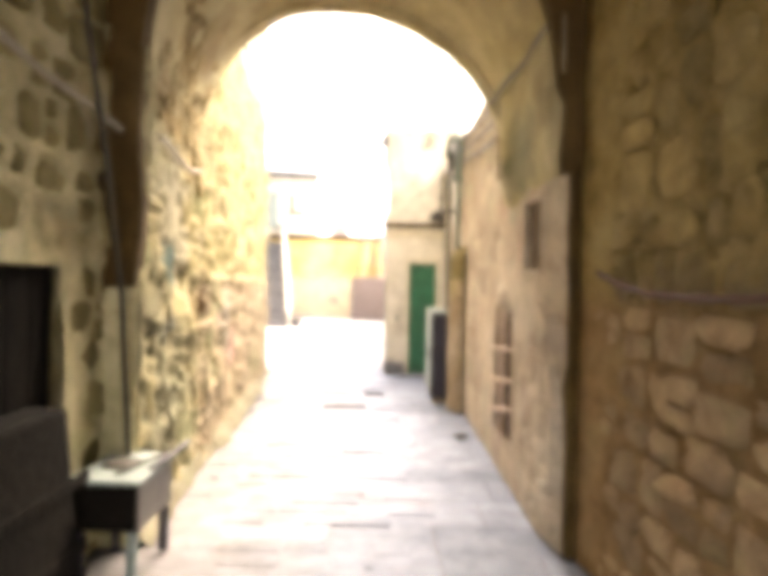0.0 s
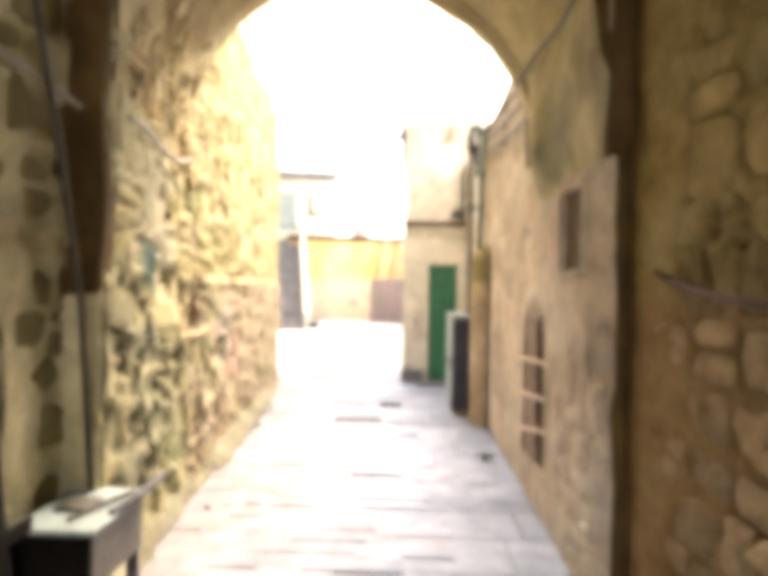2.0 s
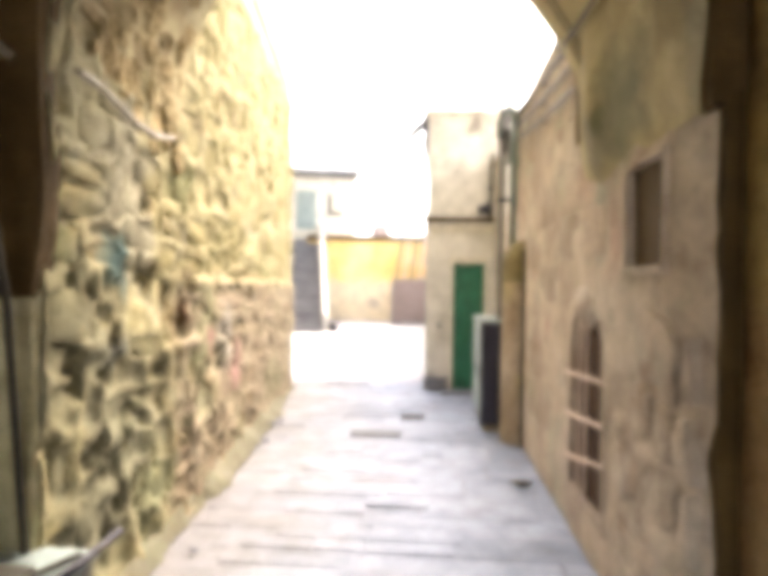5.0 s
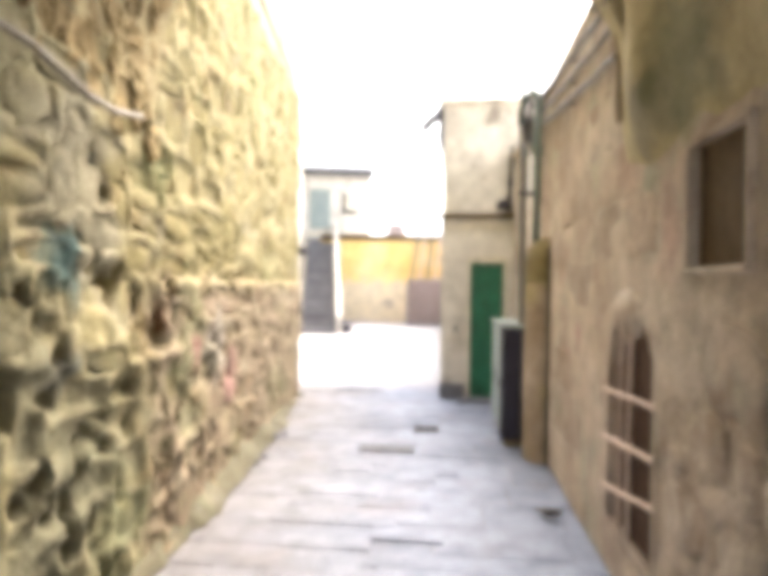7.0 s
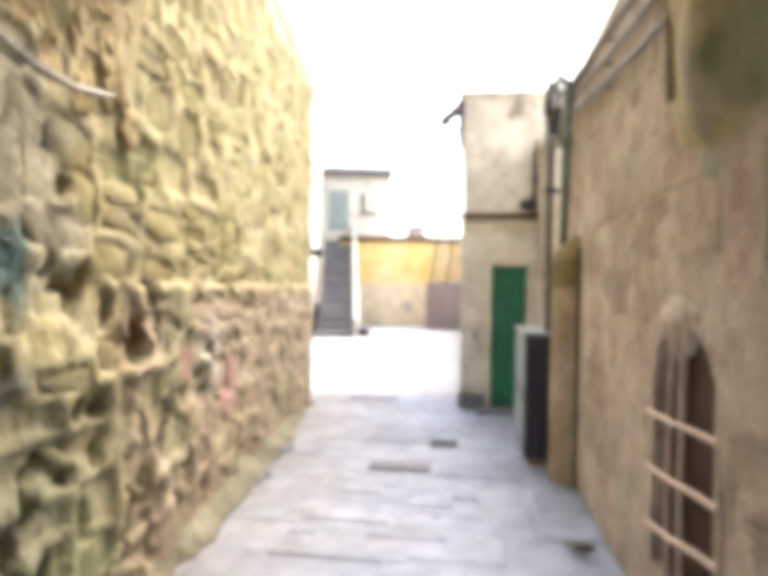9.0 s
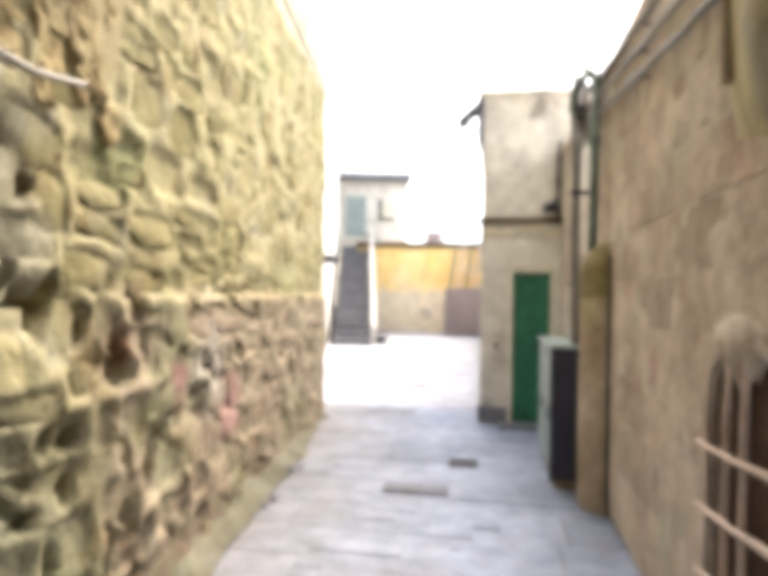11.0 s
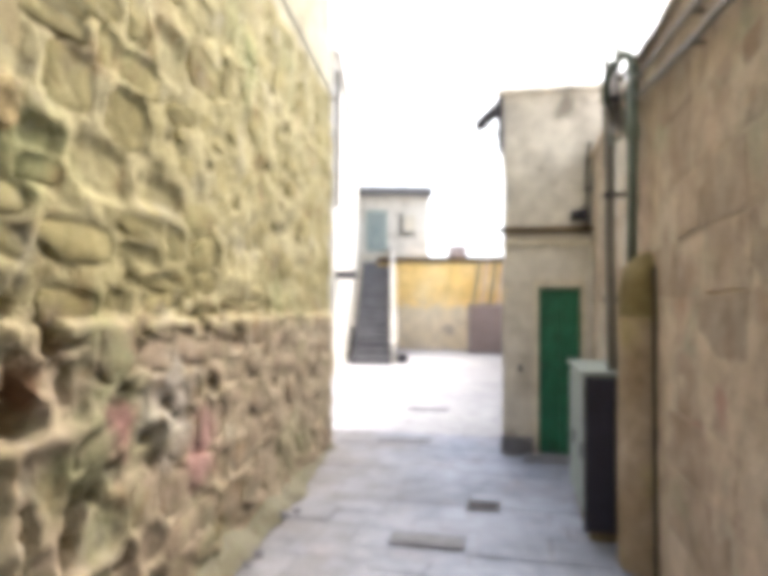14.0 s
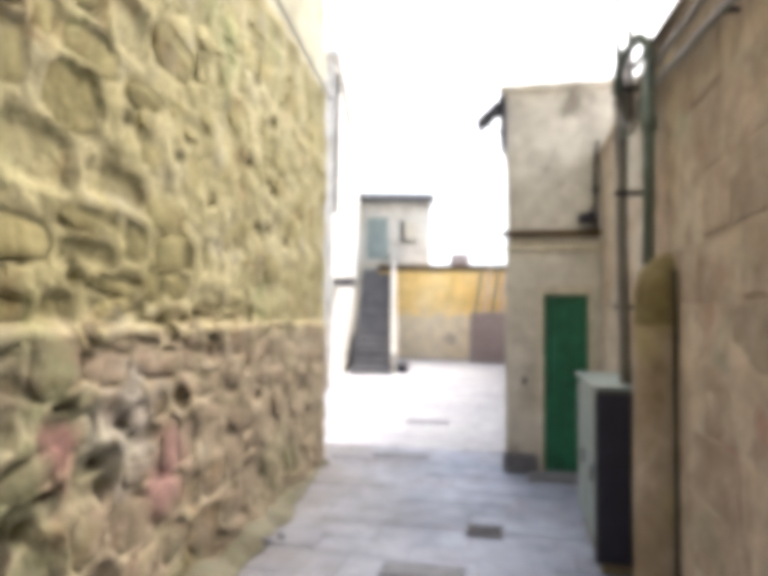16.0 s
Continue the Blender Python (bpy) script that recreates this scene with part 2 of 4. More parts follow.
M_GREENPIPE = material("verdigris_pipe", ((0.075, 0.10, 0.085), (0.12, 0.155, 0.13)), 4.0, rough=0.6, bump=0.1, spread=0.0)
M_LIGHTPIPE = material("pale_pipe", ((0.27, 0.24, 0.18), (0.38, 0.345, 0.27)), 4.0, rough=0.6, bump=0.1, spread=0.0)
M_MAST = material("weathered_conduit", ((0.07, 0.068, 0.065), (0.11, 0.107, 0.10)), 4.0, rough=0.6, bump=0.1, spread=0.0)
M_CABLE = material("black_cable", ((0.02, 0.018, 0.012), (0.04, 0.034, 0.02)), 5.0, rough=0.6, bump=0.05, spread=0.0)
M_RUST = material("rusty_iron", ((0.52, 0.40, 0.32), (0.64, 0.53, 0.44)), 6.0, rough=0.8, bump=0.2, spread=0.0)
M_REDCABLE = material("red_cable", ((0.07, 0.025, 0.013), (0.11, 0.04, 0.022)), 5.0, rough=0.7, bump=0.1, spread=0.0)
# near-black: carries the shade of the doorway and crate in its colour
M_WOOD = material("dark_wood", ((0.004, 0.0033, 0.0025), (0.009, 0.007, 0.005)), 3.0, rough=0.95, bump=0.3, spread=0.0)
M_BOARD = material("brown_boarding", ((0.05, 0.03, 0.02), (0.10, 0.06, 0.04)), 4.0, rough=0.85, bump=0.3, spread=0.0)
M_SHUTTER = material("brown_shutter", ((0.08, 0.055, 0.03), (0.13, 0.09, 0.05)), 3.0, rough=0.8, bump=0.2, spread=0.0)
M_BUTTRESS = material("buttress_render", ((0.15, 0.11, 0.065), (0.23, 0.185, 0.135), (0.30, 0.25, 0.20)), 1.4, bump=0.4, blotch=(((0.20, 0.17, 0.07), 2.5, 0.7),))
M_CAP = material("mossy_cap", ((0.13, 0.10, 0.045), (0.19, 0.155, 0.075), (0.24, 0.20, 0.11)), 2.4, bump=0.5, spread=0.0)
M_STEP = material("grey_step", ((0.12, 0.12, 0.13), (0.20, 0.20, 0.21)), 1.5, bump=0.3, spread=0.08)
M_PINKSTONE = material("pinkish_stone", ((0.24, 0.19, 0.18), (0.33, 0.27, 0.255)), 1.0, bump=0.4)


# ---- building helpers ----
def box(bm, x0, x1, y0, y1, z0, z1, bevel=0.0):
    ret = bmesh.ops.create_cube(bm, size=1.0)
    bmesh.ops.transform(bm, verts=ret["verts"], matrix=Matrix.Translation(((x0 + x1) / 2, (y0 + y1) / 2, (z0 + z1) / 2)) @ Matrix.Diagonal((x1 - x0, y1 - y0, z1 - z0, 1)))
    if bevel:
        edges = list({e for v in ret["verts"] for e in v.link_edges})
        bmesh.ops.bevel(bm, geom=edges, offset=bevel, segments=2, affect="EDGES", profile=0.6)
    return bm


def boxed(*a, **k):
    return box(bmesh.new(), *a, **k)


def tube(points, radius, sides=8):
    """A round bar through the points."""
    bm = bmesh.new()
    pts = [Vector(p) for p in points]
    rings = []
    for i, p in enumerate(pts):
        d = (pts[min(i + 1, len(pts) - 1)] - pts[max(i - 1, 0)]).normalized()
        q = d.to_track_quat("Z", "Y")
        rings.append([bm.verts.new(p + q @ Vector((radius * math.cos(2 * math.pi * k / sides), radius * math.sin(2 * math.pi * k / sides), 0))) for k in range(sides)])
    for a, b in zip(rings, rings[1:]):
        for k in range(sides):
            bm.faces.new((a[k], a[(k + 1) % sides], b[(k + 1) % sides], b[k]))
    bm.faces.new(rings[0][::-1])
    bm.faces.new(rings[-1])
    return bm


def sagging(a, b, sag, n=12, wobble=0.0):
    a, b = Vector(a), Vector(b)
    return [a.lerp(b, i / n) - Vector((0, 0, sag * 4 * (i / n) * (1 - i / n))) + Vector((0, 0, wobble * math.sin(i * 2.1))) for i in range(n + 1)]


def mesh_of(name, bm, mat, smooth=False):
    bmesh.ops.recalc_face_normals(bm, faces=bm.faces)
    me = bpy.data.meshes.new(name)
    bm.to_mesh(me)
    bm.free()
    me.materials.append(mat)
    if smooth:
        for p in me.polygons:
            p.use_smooth = True
    return me


def thing(name, at, label, category, group="", kind=""):
    ob = new(name)
    ob.location = at
    ob.empty_display_size = 0.1
    return tagged(ob, label, category, group, kind)


def part(name, bm, mat, parent, label="", smooth=False):
    """One mesh, given in world metres, under a thing or a part."""
    ob = new(name, mesh_of(name, bm, mat, smooth))
    ob.parent = parent
    ob.matrix_parent_inverse = Matrix.Translation(-parent.location) if parent.type == "EMPTY" else Matrix()
    return tagged(ob, label)


def whole(name, bm, mat, label, category, kind="", smooth=False):
    return tagged(new(name, mesh_of(name, bm, mat, smooth)), label, category, "", kind)


def stone_mesh(name, rng, mat, sides=9, block=0.5, ragged=(0.84, 1.08)):
    """A unit stone, facing +z, with an uneven outline and a worn, slightly hollow or swelling face; block squares it."""
    bm = bmesh.new()
    outer, mid, top = [], [], []
    tilt_x, tilt_y = rng.uniform(-0.25, 0.25), rng.uniform(-0.25, 0.25)
    for k in range(sides):
        a = 2 * math.pi * (k + rng.uniform(-0.25, 0.25)) / sides
        c, s = math.cos(a), math.sin(a)
        sq = 1 / max(abs(c), abs(s))
        r = 0.5 * (block * sq + (1 - block)) * rng.uniform(*ragged)
        x, y = r * c, r * s
        h = 0.75 + tilt_x * x + tilt_y * y + rng.uniform(-0.3, 0.25)
        outer.append(bm.verts.new((x, y, -0.6)))
        mid.append(bm.verts.new((x * 0.97, y * 0.97, h * 0.7)))
        q = rng.uniform(0.7, 0.92)
        top.append(bm.verts.new((x * q, y * q, h)))
    centre = bm.verts.new((rng.uniform(-0.2, 0.2), rng.uniform(-0.2, 0.2), rng.uniform(0.45, 1.0)))
    for k in range(sides):
        j = (k + 1) % sides
        bm.faces.new((outer[k], outer[j], mid[j], mid[k]))
        bm.faces.new((mid[k], mid[j], top[j], top[k]))
        bm.faces.new((top[k], top[j], centre))
    return mesh_of(name, bm, mat, True)


def stone_bm(rng, at, size):
    """A small crumpled lump resting at a place."""
    bm = bmesh.new()
    bmesh.ops.create_icosphere(bm, subdivisions=2, radius=0.5)
    for v in bm.verts:
        v.co *= rng.uniform(0.75, 1.15)
        v.co = Vector((at[0] + v.co.x * size[0], at[1] + v.co.y * size[1], at[2] + (v.co.z + 0.45) * size[2]))
    return bm


def courses(rng, length, height, tall, wide, gap=0.012, wave=0.02):
    """Uneven courses of rubble over a rectangle: middle, width, height and turn of each stone."""
    z, row = 0.02, 0
    while z < height - tall[0] * 0.5:
        h = min(rng.uniform(*tall), height - z)
        u = rng.uniform(-wide[0], 0)
        while u < length:
            w = rng.uniform(*wide)
            a, b = max(u, 0), min(u + w, length)
            if b - a > 0.06:
                if h > 0.17 and rng.random() < 0.22:
                    split = rng.uniform(0.4, 0.6)
                    yield (a + b) / 2, z + h * split / 2, b - a - gap, h * split - gap, rng.uniform(-12, 12)
                    yield (a + b) / 2, z + h * (1 + split) / 2, b - a - gap, h * (1 - split) - gap, rng.uniform(-12, 12)
                else:
                    yield (a + b) / 2, z + h / 2 + wave * math.sin(3 * u + row) + rng.uniform(-wave, wave), (b - a - gap) * rng.uniform(0.8, 1.05), (h - gap) * rng.uniform(0.7, 1.12), rng.uniform(-14, 14)
            u += w
        z += h
        row += 1


def lay_stones(wall, frame_of, stones, mat, mortar_depth, depth, seed, near, keep=1.0, piece="stone", sides=9, block=0.9, skip=None, ragged=(0.84, 1.08), proud=None):
    """Stones on a wall: those for which near(u, v) holds as parts, the rest joined."""
    rng = random.Random(seed)
    kinds = [stone_mesh(piece, rng, mat, sides, block, ragged) for _ in range(10)]
    verts, faces, count = [], [], 0
    for u, v, w, h, turn in stones:
        if rng.random() > keep or (skip and skip(u, v)):
            continue
        me = rng.choice(kinds)
        d = rng.uniform(*depth)
        m = frame_of @ Matrix.Translation((u, v, mortar_depth + (proud(u, v) if proud else 0.0))) @ Matrix.Rotation(radians(turn), 4, "Z") @ Matrix.Diagonal((w, h, d, 1))
        if near(u, v) and count < 300:
            ob = new(piece, me)
            ob.matrix_world = m
            ob.parent = wall
            count += 1
        else:
            base = len(verts)
            verts += [m @ x.co for x in me.vertices]
            faces += [[base + i for i in p.vertices] for p in me.polygons]
    if verts:
        me = bpy.data.meshes.new("stonework")
        me.from_pydata(verts, [], faces)
        me.materials.append(mat)
        ob = new("stonework", me)
        ob.parent = wall
        tagged(ob, kind="stuff")


def rough_face(frame_of, length, height, step, relief, scale, seed, thick=0.4, skip=None, stones=(), sunk=0.05, flare=0.0, pits=(), proud=None):
    """A wall with an uneven face: local x along, y up, z out of the wall. Where stones are set, the mortar sinks behind them."""
    cells = {}
    for s in stones:
        for a in range(int((s[0] - s[2] / 2) / 0.25), int((s[0] + s[2] / 2) / 0.25) + 1):
            for c in range(int((s[1] - s[3] / 2) / 0.25), int((s[1] + s[3] / 2) / 0.25) + 1):
                cells.setdefault((a, c), []).append(s)
    bm = bmesh.new()
    nu, nv = max(2, round(length / step)), max(2, round(height / step))
    off = Vector((seed * 7.3, seed * 3.1, 0))
    grid = []
    for i in range(nu + 1):
        col = []
        for j in range(nv + 1):
            u, v = length * i / nu, height * j / nv
            p = Vector((u, v, 0))
            d = relief * (noise.noise((p + off) * scale) + 0.6 * noise.noise((p + off) * scale * 2.7))
            d -= relief * 2.5 * max(0.0, noise.noise((p - off) * scale * 1.3) - 0.38)
            d -= flare * max(0.0, (u - length + 0.26) / 0.26)
            for s in cells.get((int(u / 0.25), int(v / 0.25)), ()):
                wob = 0.18 * noise.noise((p + off) * 5.0)
                if abs((u - s[0]) / s[2]) ** 4 + abs((v - s[1]) / s[3]) ** 4 < (0.44 + 0.3 * wob) ** 4:
                    d = -sunk + 0.3 * d
                    break
            if proud:
                d += proud(u, v)
            for pu, pv, pw, ph, pd in pits:
                e = ((u - pu) / pw) ** 2 + ((v - pv) / ph) ** 2
                if e < 1.0:
                    d = min(d, 0.0) - pd * (1 - e * e)
            col.append(bm.verts.new(frame_of @ Vector((u, v, d))))
        grid.append(col)
    for i in range(nu):
        for j in range(nv):
            if skip and skip(length * (i + 0.5) / nu, height * (j + 0.5) / nv):
                continue
            bm.faces.new((grid[i][j], grid[i + 1][j], grid[i + 1][j + 1], grid[i][j + 1]))
    if not skip:
        back = [[bm.verts.new(frame_of @ Vector((length * i, height * j, -thick))) for j in (0, 1)] for i in (0, 1)]
        rim = [grid[i][0] for i in range(nu + 1)], [grid[i][nv] for i in range(nu + 1)], grid[0], grid[nu]
        bm.faces.new([*rim[0], back[1][0], back[0][0]])
        bm.faces.new([*rim[1], back[1][1], back[0][1]])
        bm.faces.new([*rim[2], back[0][1], back[0][0]])
        bm.faces.new([*rim[3], back[1][1], back[1][0]])
        bm.faces.new((back[0][0], back[1][0], back[1][1], back[0][1]))
    return bm


def wall_frame(ox, oy, dx, dy, oz=0.0):
    """Local x along (dx, dy), y up, z to the wall's open side (to the right of the way)."""
    d = Vector((dx, dy, 0)).normalized()
    up = Vector((0, 0, 1))
    out = d.cross(up)
    return Matrix(((d.x, up.x, out.x, ox), (d.y, up.y, out.y, oy), (d.z, up.z, out.z, oz), (0, 0, 0, 1)))


# ---- the passage and alley ----
def left_x(y):
    return -0.36 - 0.097 * y


RIGHT = 1.50
GATE = 3.5      # where the entrance bay meets the vaulted bay
MOUTH = 4.95    # outer plane of the arch

whole("ground", boxed(-200, 200, -60, 400, -0.5, -0.035), M_JOINT, "dusty grey ground under the paving", "ground", "structure")

# left alley wall
LF = wall_frame(left_x(GATE), GATE, left_x(10) - left_x(GATE), 10 - GATE)
rng = random.Random(5)
left_stones = list(courses(rng, 6.5, 3.86, (0.16, 0.34), (0.15, 0.50), gap=0.015, wave=0.04))
smooth_part = lambda s: s[0] > (2.9 if s[1] > 1.55 else 3.7) + 0.5 * math.sin(s[1] * 5)
flush_stones = [s for s in left_stones if smooth_part(s)]
left_stones = [s for s in left_stones if not smooth_part(s)]
rng_p = random.Random(77)
pits = []
for k in range(90):
    pu = 6.3 * rng_p.random() ** 1.5
    pv = rng_p.uniform(0.1, 1.55) if k % 3 else rng_p.uniform(1.6, 3.3)
    pits.append((pu, pv, rng_p.uniform(0.03, 0.075), rng_p.uniform(0.02, 0.055), rng_p.uniform(0.06, 0.14)))
for k in range(46):    # deep upright slots where the mortar has washed out near the passage
    pits.append((rng_p.uniform(0.05, 1.9), rng_p.uniform(0.15, 1.75), rng_p.uniform(0.03, 0.05), rng_p.uniform(0.05, 0.13), rng_p.uniform(0.10, 0.2)))
inside_pit = lambda u, v: any(abs(u - p[0]) < p[2] + 0.05 and abs(v - p[1]) < p[3] + 0.05 for p in pits)


def lower_swell(u, v):
    """How far the pinkish lower courses stand out below the ledge."""
    edge = 1.48 + 0.03 * noise.noise(Vector((u * 3.0, 2.0, 0)))
    return 0.035 * max(0.0, min(1.0, (u - 1.1) / 0.5)) * max(0.0, min(1.0, (edge - v) / 0.03))


wall_left = whole("wall_left", rough_face(LF, 6.53, 3.88, 0.026, 0.028, 3.2, 1, stones=left_stones, sunk=0.03, pits=pits, proud=lower_swell), M_MORTAR, "tall rubble wall of ochre and pinkish stones in pale crumbling mortar", "wall", "structure", True)
lay_stones(wall_left, LF, left_stones, M_RUBBLE, -0.03, (0.024, 0.05), 11, lambda u, v: u < 5.2 and v < 2.7, keep=0.76, skip=inside_pit, proud=lower_swell)
lay_stones(wall_left, LF, flush_stones, M_RUBBLE, -0.022, (0.022, 0.045), 16, lambda u, v: v < 2.4, keep=0.75, skip=inside_pit, proud=lower_swell)
u = 1.7
while u < 6.4:
    w = min(rng.uniform(0.3, 0.9), 6.45 - u)
    bm = bmesh.new()
    strips = []
    for k in range(9):
        a = u + w * k / 8
        top = 1.48 + 0.025 * noise.noise(Vector((a * 5.0, 3.0, 0)))
        low, out = top - 0.07 - 0.04 * noise.noise(Vector((a * 4.0, 8.0, 0))), 0.036 + 0.01 * noise.noise(Vector((a * 7.0, 1.0, 0)))
        strips.append([bm.verts.new(LF @ Vector((a, v, d))) for v, d in ((top + 0.012, -0.03), (top, out * 0.55), (top - 0.025, out), (low, out - 0.006), (low - 0.02, -0.03))])
    for a, c in zip(strips, strips[1:]):
        for k in range(5):
            bm.faces.new((a[k], a[(k + 1) % 5], c[(k + 1) % 5], c[k]))
    bm.faces.new(strips[0])
    bm.faces.new(strips[-1])
    part("ledge_stone", bm, M_MORTAR, wall_left, "", True)
    u += w + rng.choice((0.0, 0.0, 0.15))
bm = bmesh.new()
rows_f = []
for i in range(110):
    u = 6.5 * i / 109
    swell = max(0.0, min(1.0, (u - 1.6) / 1.2)) * max(0.25, min(1.0, (6.6 - u) / 2.2))
    wide = 0.05 + 0.08 * swell + (0.04 + 0.05 * swell) * noise.noise(Vector((u * 2.0, 5.0, 0))) + 0.035 * noise.noise(Vector((u * 9.0, 5.0, 0)))
    high = 0.09 + 0.07 * swell + 0.06 * noise.noise(Vector((u * 2.6, 9.0, 0))) + 0.04 * noise.noise(Vector((u * 8.0, 2.0, 0)))
    rows_f.append([bm.verts.new(LF @ Vector((u, h, w))) for h, w in ((high, -0.05), (high, 0.01), (high * 0.45, wide * 0.5), (0.012, wide), (-0.03, wide + 0.01), (-0.03, -0.05))])
for a, c in zip(rows_f, rows_f[1:]):
    for k in range(5):
        bm.faces.new((a[k], a[k + 1], c[k + 1], c[k]))
whole("wall_foot", bm, M_FOOT, "greenish-brown fillet banked along the foot of the wall", "fillet", "structure", True)
bm = boxed(0, 6.53, 3.88, 8.2, -0.5, -0.02)
bm.transform(LF)
whole("wall_upper_storey", bm, M_UPPER, "ochre limewashed upper storey above the rubble wall", "wall", "structure")

# right alley wall, plastered
RF = wall_frame(RIGHT, 10.05, 0, -1)
win = lambda u, v: 5.84 < u < 6.29 and 1.535 < v < 1.955


def grille_hole(u, v):
    y = 10.05 - u
    return abs(y - 4.93) < 0.36 and 0.25 < v < 1.08 + 0.30 * math.sqrt(max(0.0, 1 - ((y - 4.93) / 0.37) ** 2))


rng = random.Random(8)
right_stones = [s for s in courses(rng, 6.5, 3.0, (0.2, 0.34), (0.2, 0.55)) if not (4.3 < s[0] < 5.75 and s[1] < 1.65 and grille_hole(min(max(s[0], 4.8), 5.45), 1.0) and 4.55 < s[0] < 5.7) and not (5.6 < s[0] < 6.5 and 1.3 < s[1] < 2.2)]
wall_right = whole("wall_right", rough_face(RF, 10.05 - GATE, 3.12, 0.04, 0.014, 1.8, 2, skip=lambda u, v: win(u, v) or grille_hole(u, v), stones=[s for s in right_stones if s[0] > 5.2 and s[1] < 1.5], sunk=0.018, flare=0.06),
                   M_PLASTER, "pinkish plastered wall, patched and flaking, bare rubble near the passage", "wall", "structure", True)
for name, a in (("core", (1.70, 2.0, GATE, 10.05, 0, 3.12)), ("wall_top", (1.51, 1.70, GATE, 10.05, 3.06, 3.115)), ("wall_end", (1.53, 1.70, 10.0, 10.045, 0, 3.06)), ("wall_stop", (1.57, 1.72, GATE, GATE + 0.05, 0, 3.06))):
    part(name, boxed(*a), M_PLASTER, wall_right)
lay_stones(wall_right, RF, [s for s in right_stones if s[0] > 5.2 and s[1] < 1.5], M_PLASTER, -0.025, (0.03, 0.05), 12, lambda u, v: True, keep=1.0)


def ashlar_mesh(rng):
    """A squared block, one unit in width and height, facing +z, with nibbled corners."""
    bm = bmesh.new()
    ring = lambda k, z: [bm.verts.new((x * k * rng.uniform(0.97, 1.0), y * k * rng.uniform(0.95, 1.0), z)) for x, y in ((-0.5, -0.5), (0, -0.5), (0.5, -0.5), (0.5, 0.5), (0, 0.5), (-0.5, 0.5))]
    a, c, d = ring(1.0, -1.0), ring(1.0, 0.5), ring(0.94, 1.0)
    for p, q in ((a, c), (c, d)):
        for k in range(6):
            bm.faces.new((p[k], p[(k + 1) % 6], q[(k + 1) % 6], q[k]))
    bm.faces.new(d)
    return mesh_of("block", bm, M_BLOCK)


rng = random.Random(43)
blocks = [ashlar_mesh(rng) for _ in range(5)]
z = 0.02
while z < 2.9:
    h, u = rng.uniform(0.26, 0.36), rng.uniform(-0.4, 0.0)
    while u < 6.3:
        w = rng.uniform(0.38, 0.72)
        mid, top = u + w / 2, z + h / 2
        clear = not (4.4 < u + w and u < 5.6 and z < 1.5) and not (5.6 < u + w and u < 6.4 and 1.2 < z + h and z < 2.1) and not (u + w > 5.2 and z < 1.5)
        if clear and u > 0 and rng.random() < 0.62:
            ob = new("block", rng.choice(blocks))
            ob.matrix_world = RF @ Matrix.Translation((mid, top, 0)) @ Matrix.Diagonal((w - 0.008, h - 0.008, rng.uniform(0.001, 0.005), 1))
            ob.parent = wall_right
        u += w
    z += h

# entrance bay walls
NR = wall_frame(1.68, GATE, 0, -1)
rng = random.Random(21)
near_stones = [s for s in courses(rng, 4.5, 2.95, (0.15, 0.28), (0.16, 0.36), gap=0.012, wave=0.012) if s[0] > 0.3]
near_stones = [(u, v, w, h, turn * 0.35) for u, v, w, h, turn in near_stones]
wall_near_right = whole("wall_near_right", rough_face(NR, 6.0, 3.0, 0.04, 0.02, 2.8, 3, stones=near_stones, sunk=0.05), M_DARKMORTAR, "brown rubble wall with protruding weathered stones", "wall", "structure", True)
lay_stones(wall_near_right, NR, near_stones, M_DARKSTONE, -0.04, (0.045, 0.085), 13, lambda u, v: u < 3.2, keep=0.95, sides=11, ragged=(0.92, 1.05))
NL = wall_frame(-0.88, -2.5, 0, 1)
door_hole = lambda u, v: 4.55 < u < 5.57 and v < 1.5
rng = random.Random(31)
door_stones = [s for s in courses(rng, 6.0, 2.95, (0.14, 0.28), (0.14, 0.40), gap=0.02, wave=0.03) if s[0] > 3.5 and not (4.4 < s[0] < 5.72 and s[1] < 1.64)]
wall_near_left = whole("wall_near_left", rough_face(NL, 6.0, 3.0, 0.04, 0.025, 2.8, 4, skip=door_hole, stones=door_stones), M_NEARLIME, "rubble wall with a low dark doorway", "wall", "structure", True)
bm = bmesh.new()
for a in ((-1.28, -0.96, -2.5, 2.05, 0, 3.0), (-1.28, -0.96, 2.05, 3.08, 1.52, 3.0), (-1.28, -0.96, 3.08, 3.5, 0, 3.0)):
    box(bm, *a)
part("core", bm, M_NEARLIME, wall_near_left)
lay_stones(wall_near_left, NL, door_stones, M_NEARSTONE, -0.045, (0.03, 0.08), 14, lambda u, v: True, keep=0.88)
bm = bmesh.new()
for a in ((-2.6, -2.5, 1.6, 3.4, 0, 2.2), (-2.5, -1.28, 1.5, 1.6, 0, 2.2), (-2.5, -1.28, 3.4, 3.5, 0, 2.2), (-2.6, -1.28, 1.5, 3.5, 2.2, 2.3)):
    box(bm, *a)
# added room, never in view, coloured as dark as its shade
whole("wall_cellar", bm, M_SHADEDARK, "cellar room added behind the doorway, shade in its near-black colour", "wall", "structure")
# added door leaf; its black stands for the dark of the opening
door = whole("door_3", boxed(-1.0, -0.962, 2.04, 3.085, 0.0, 1.535), M_WOOD, "near-black plank door added to stand for the doorway's shade", "door", "structure")
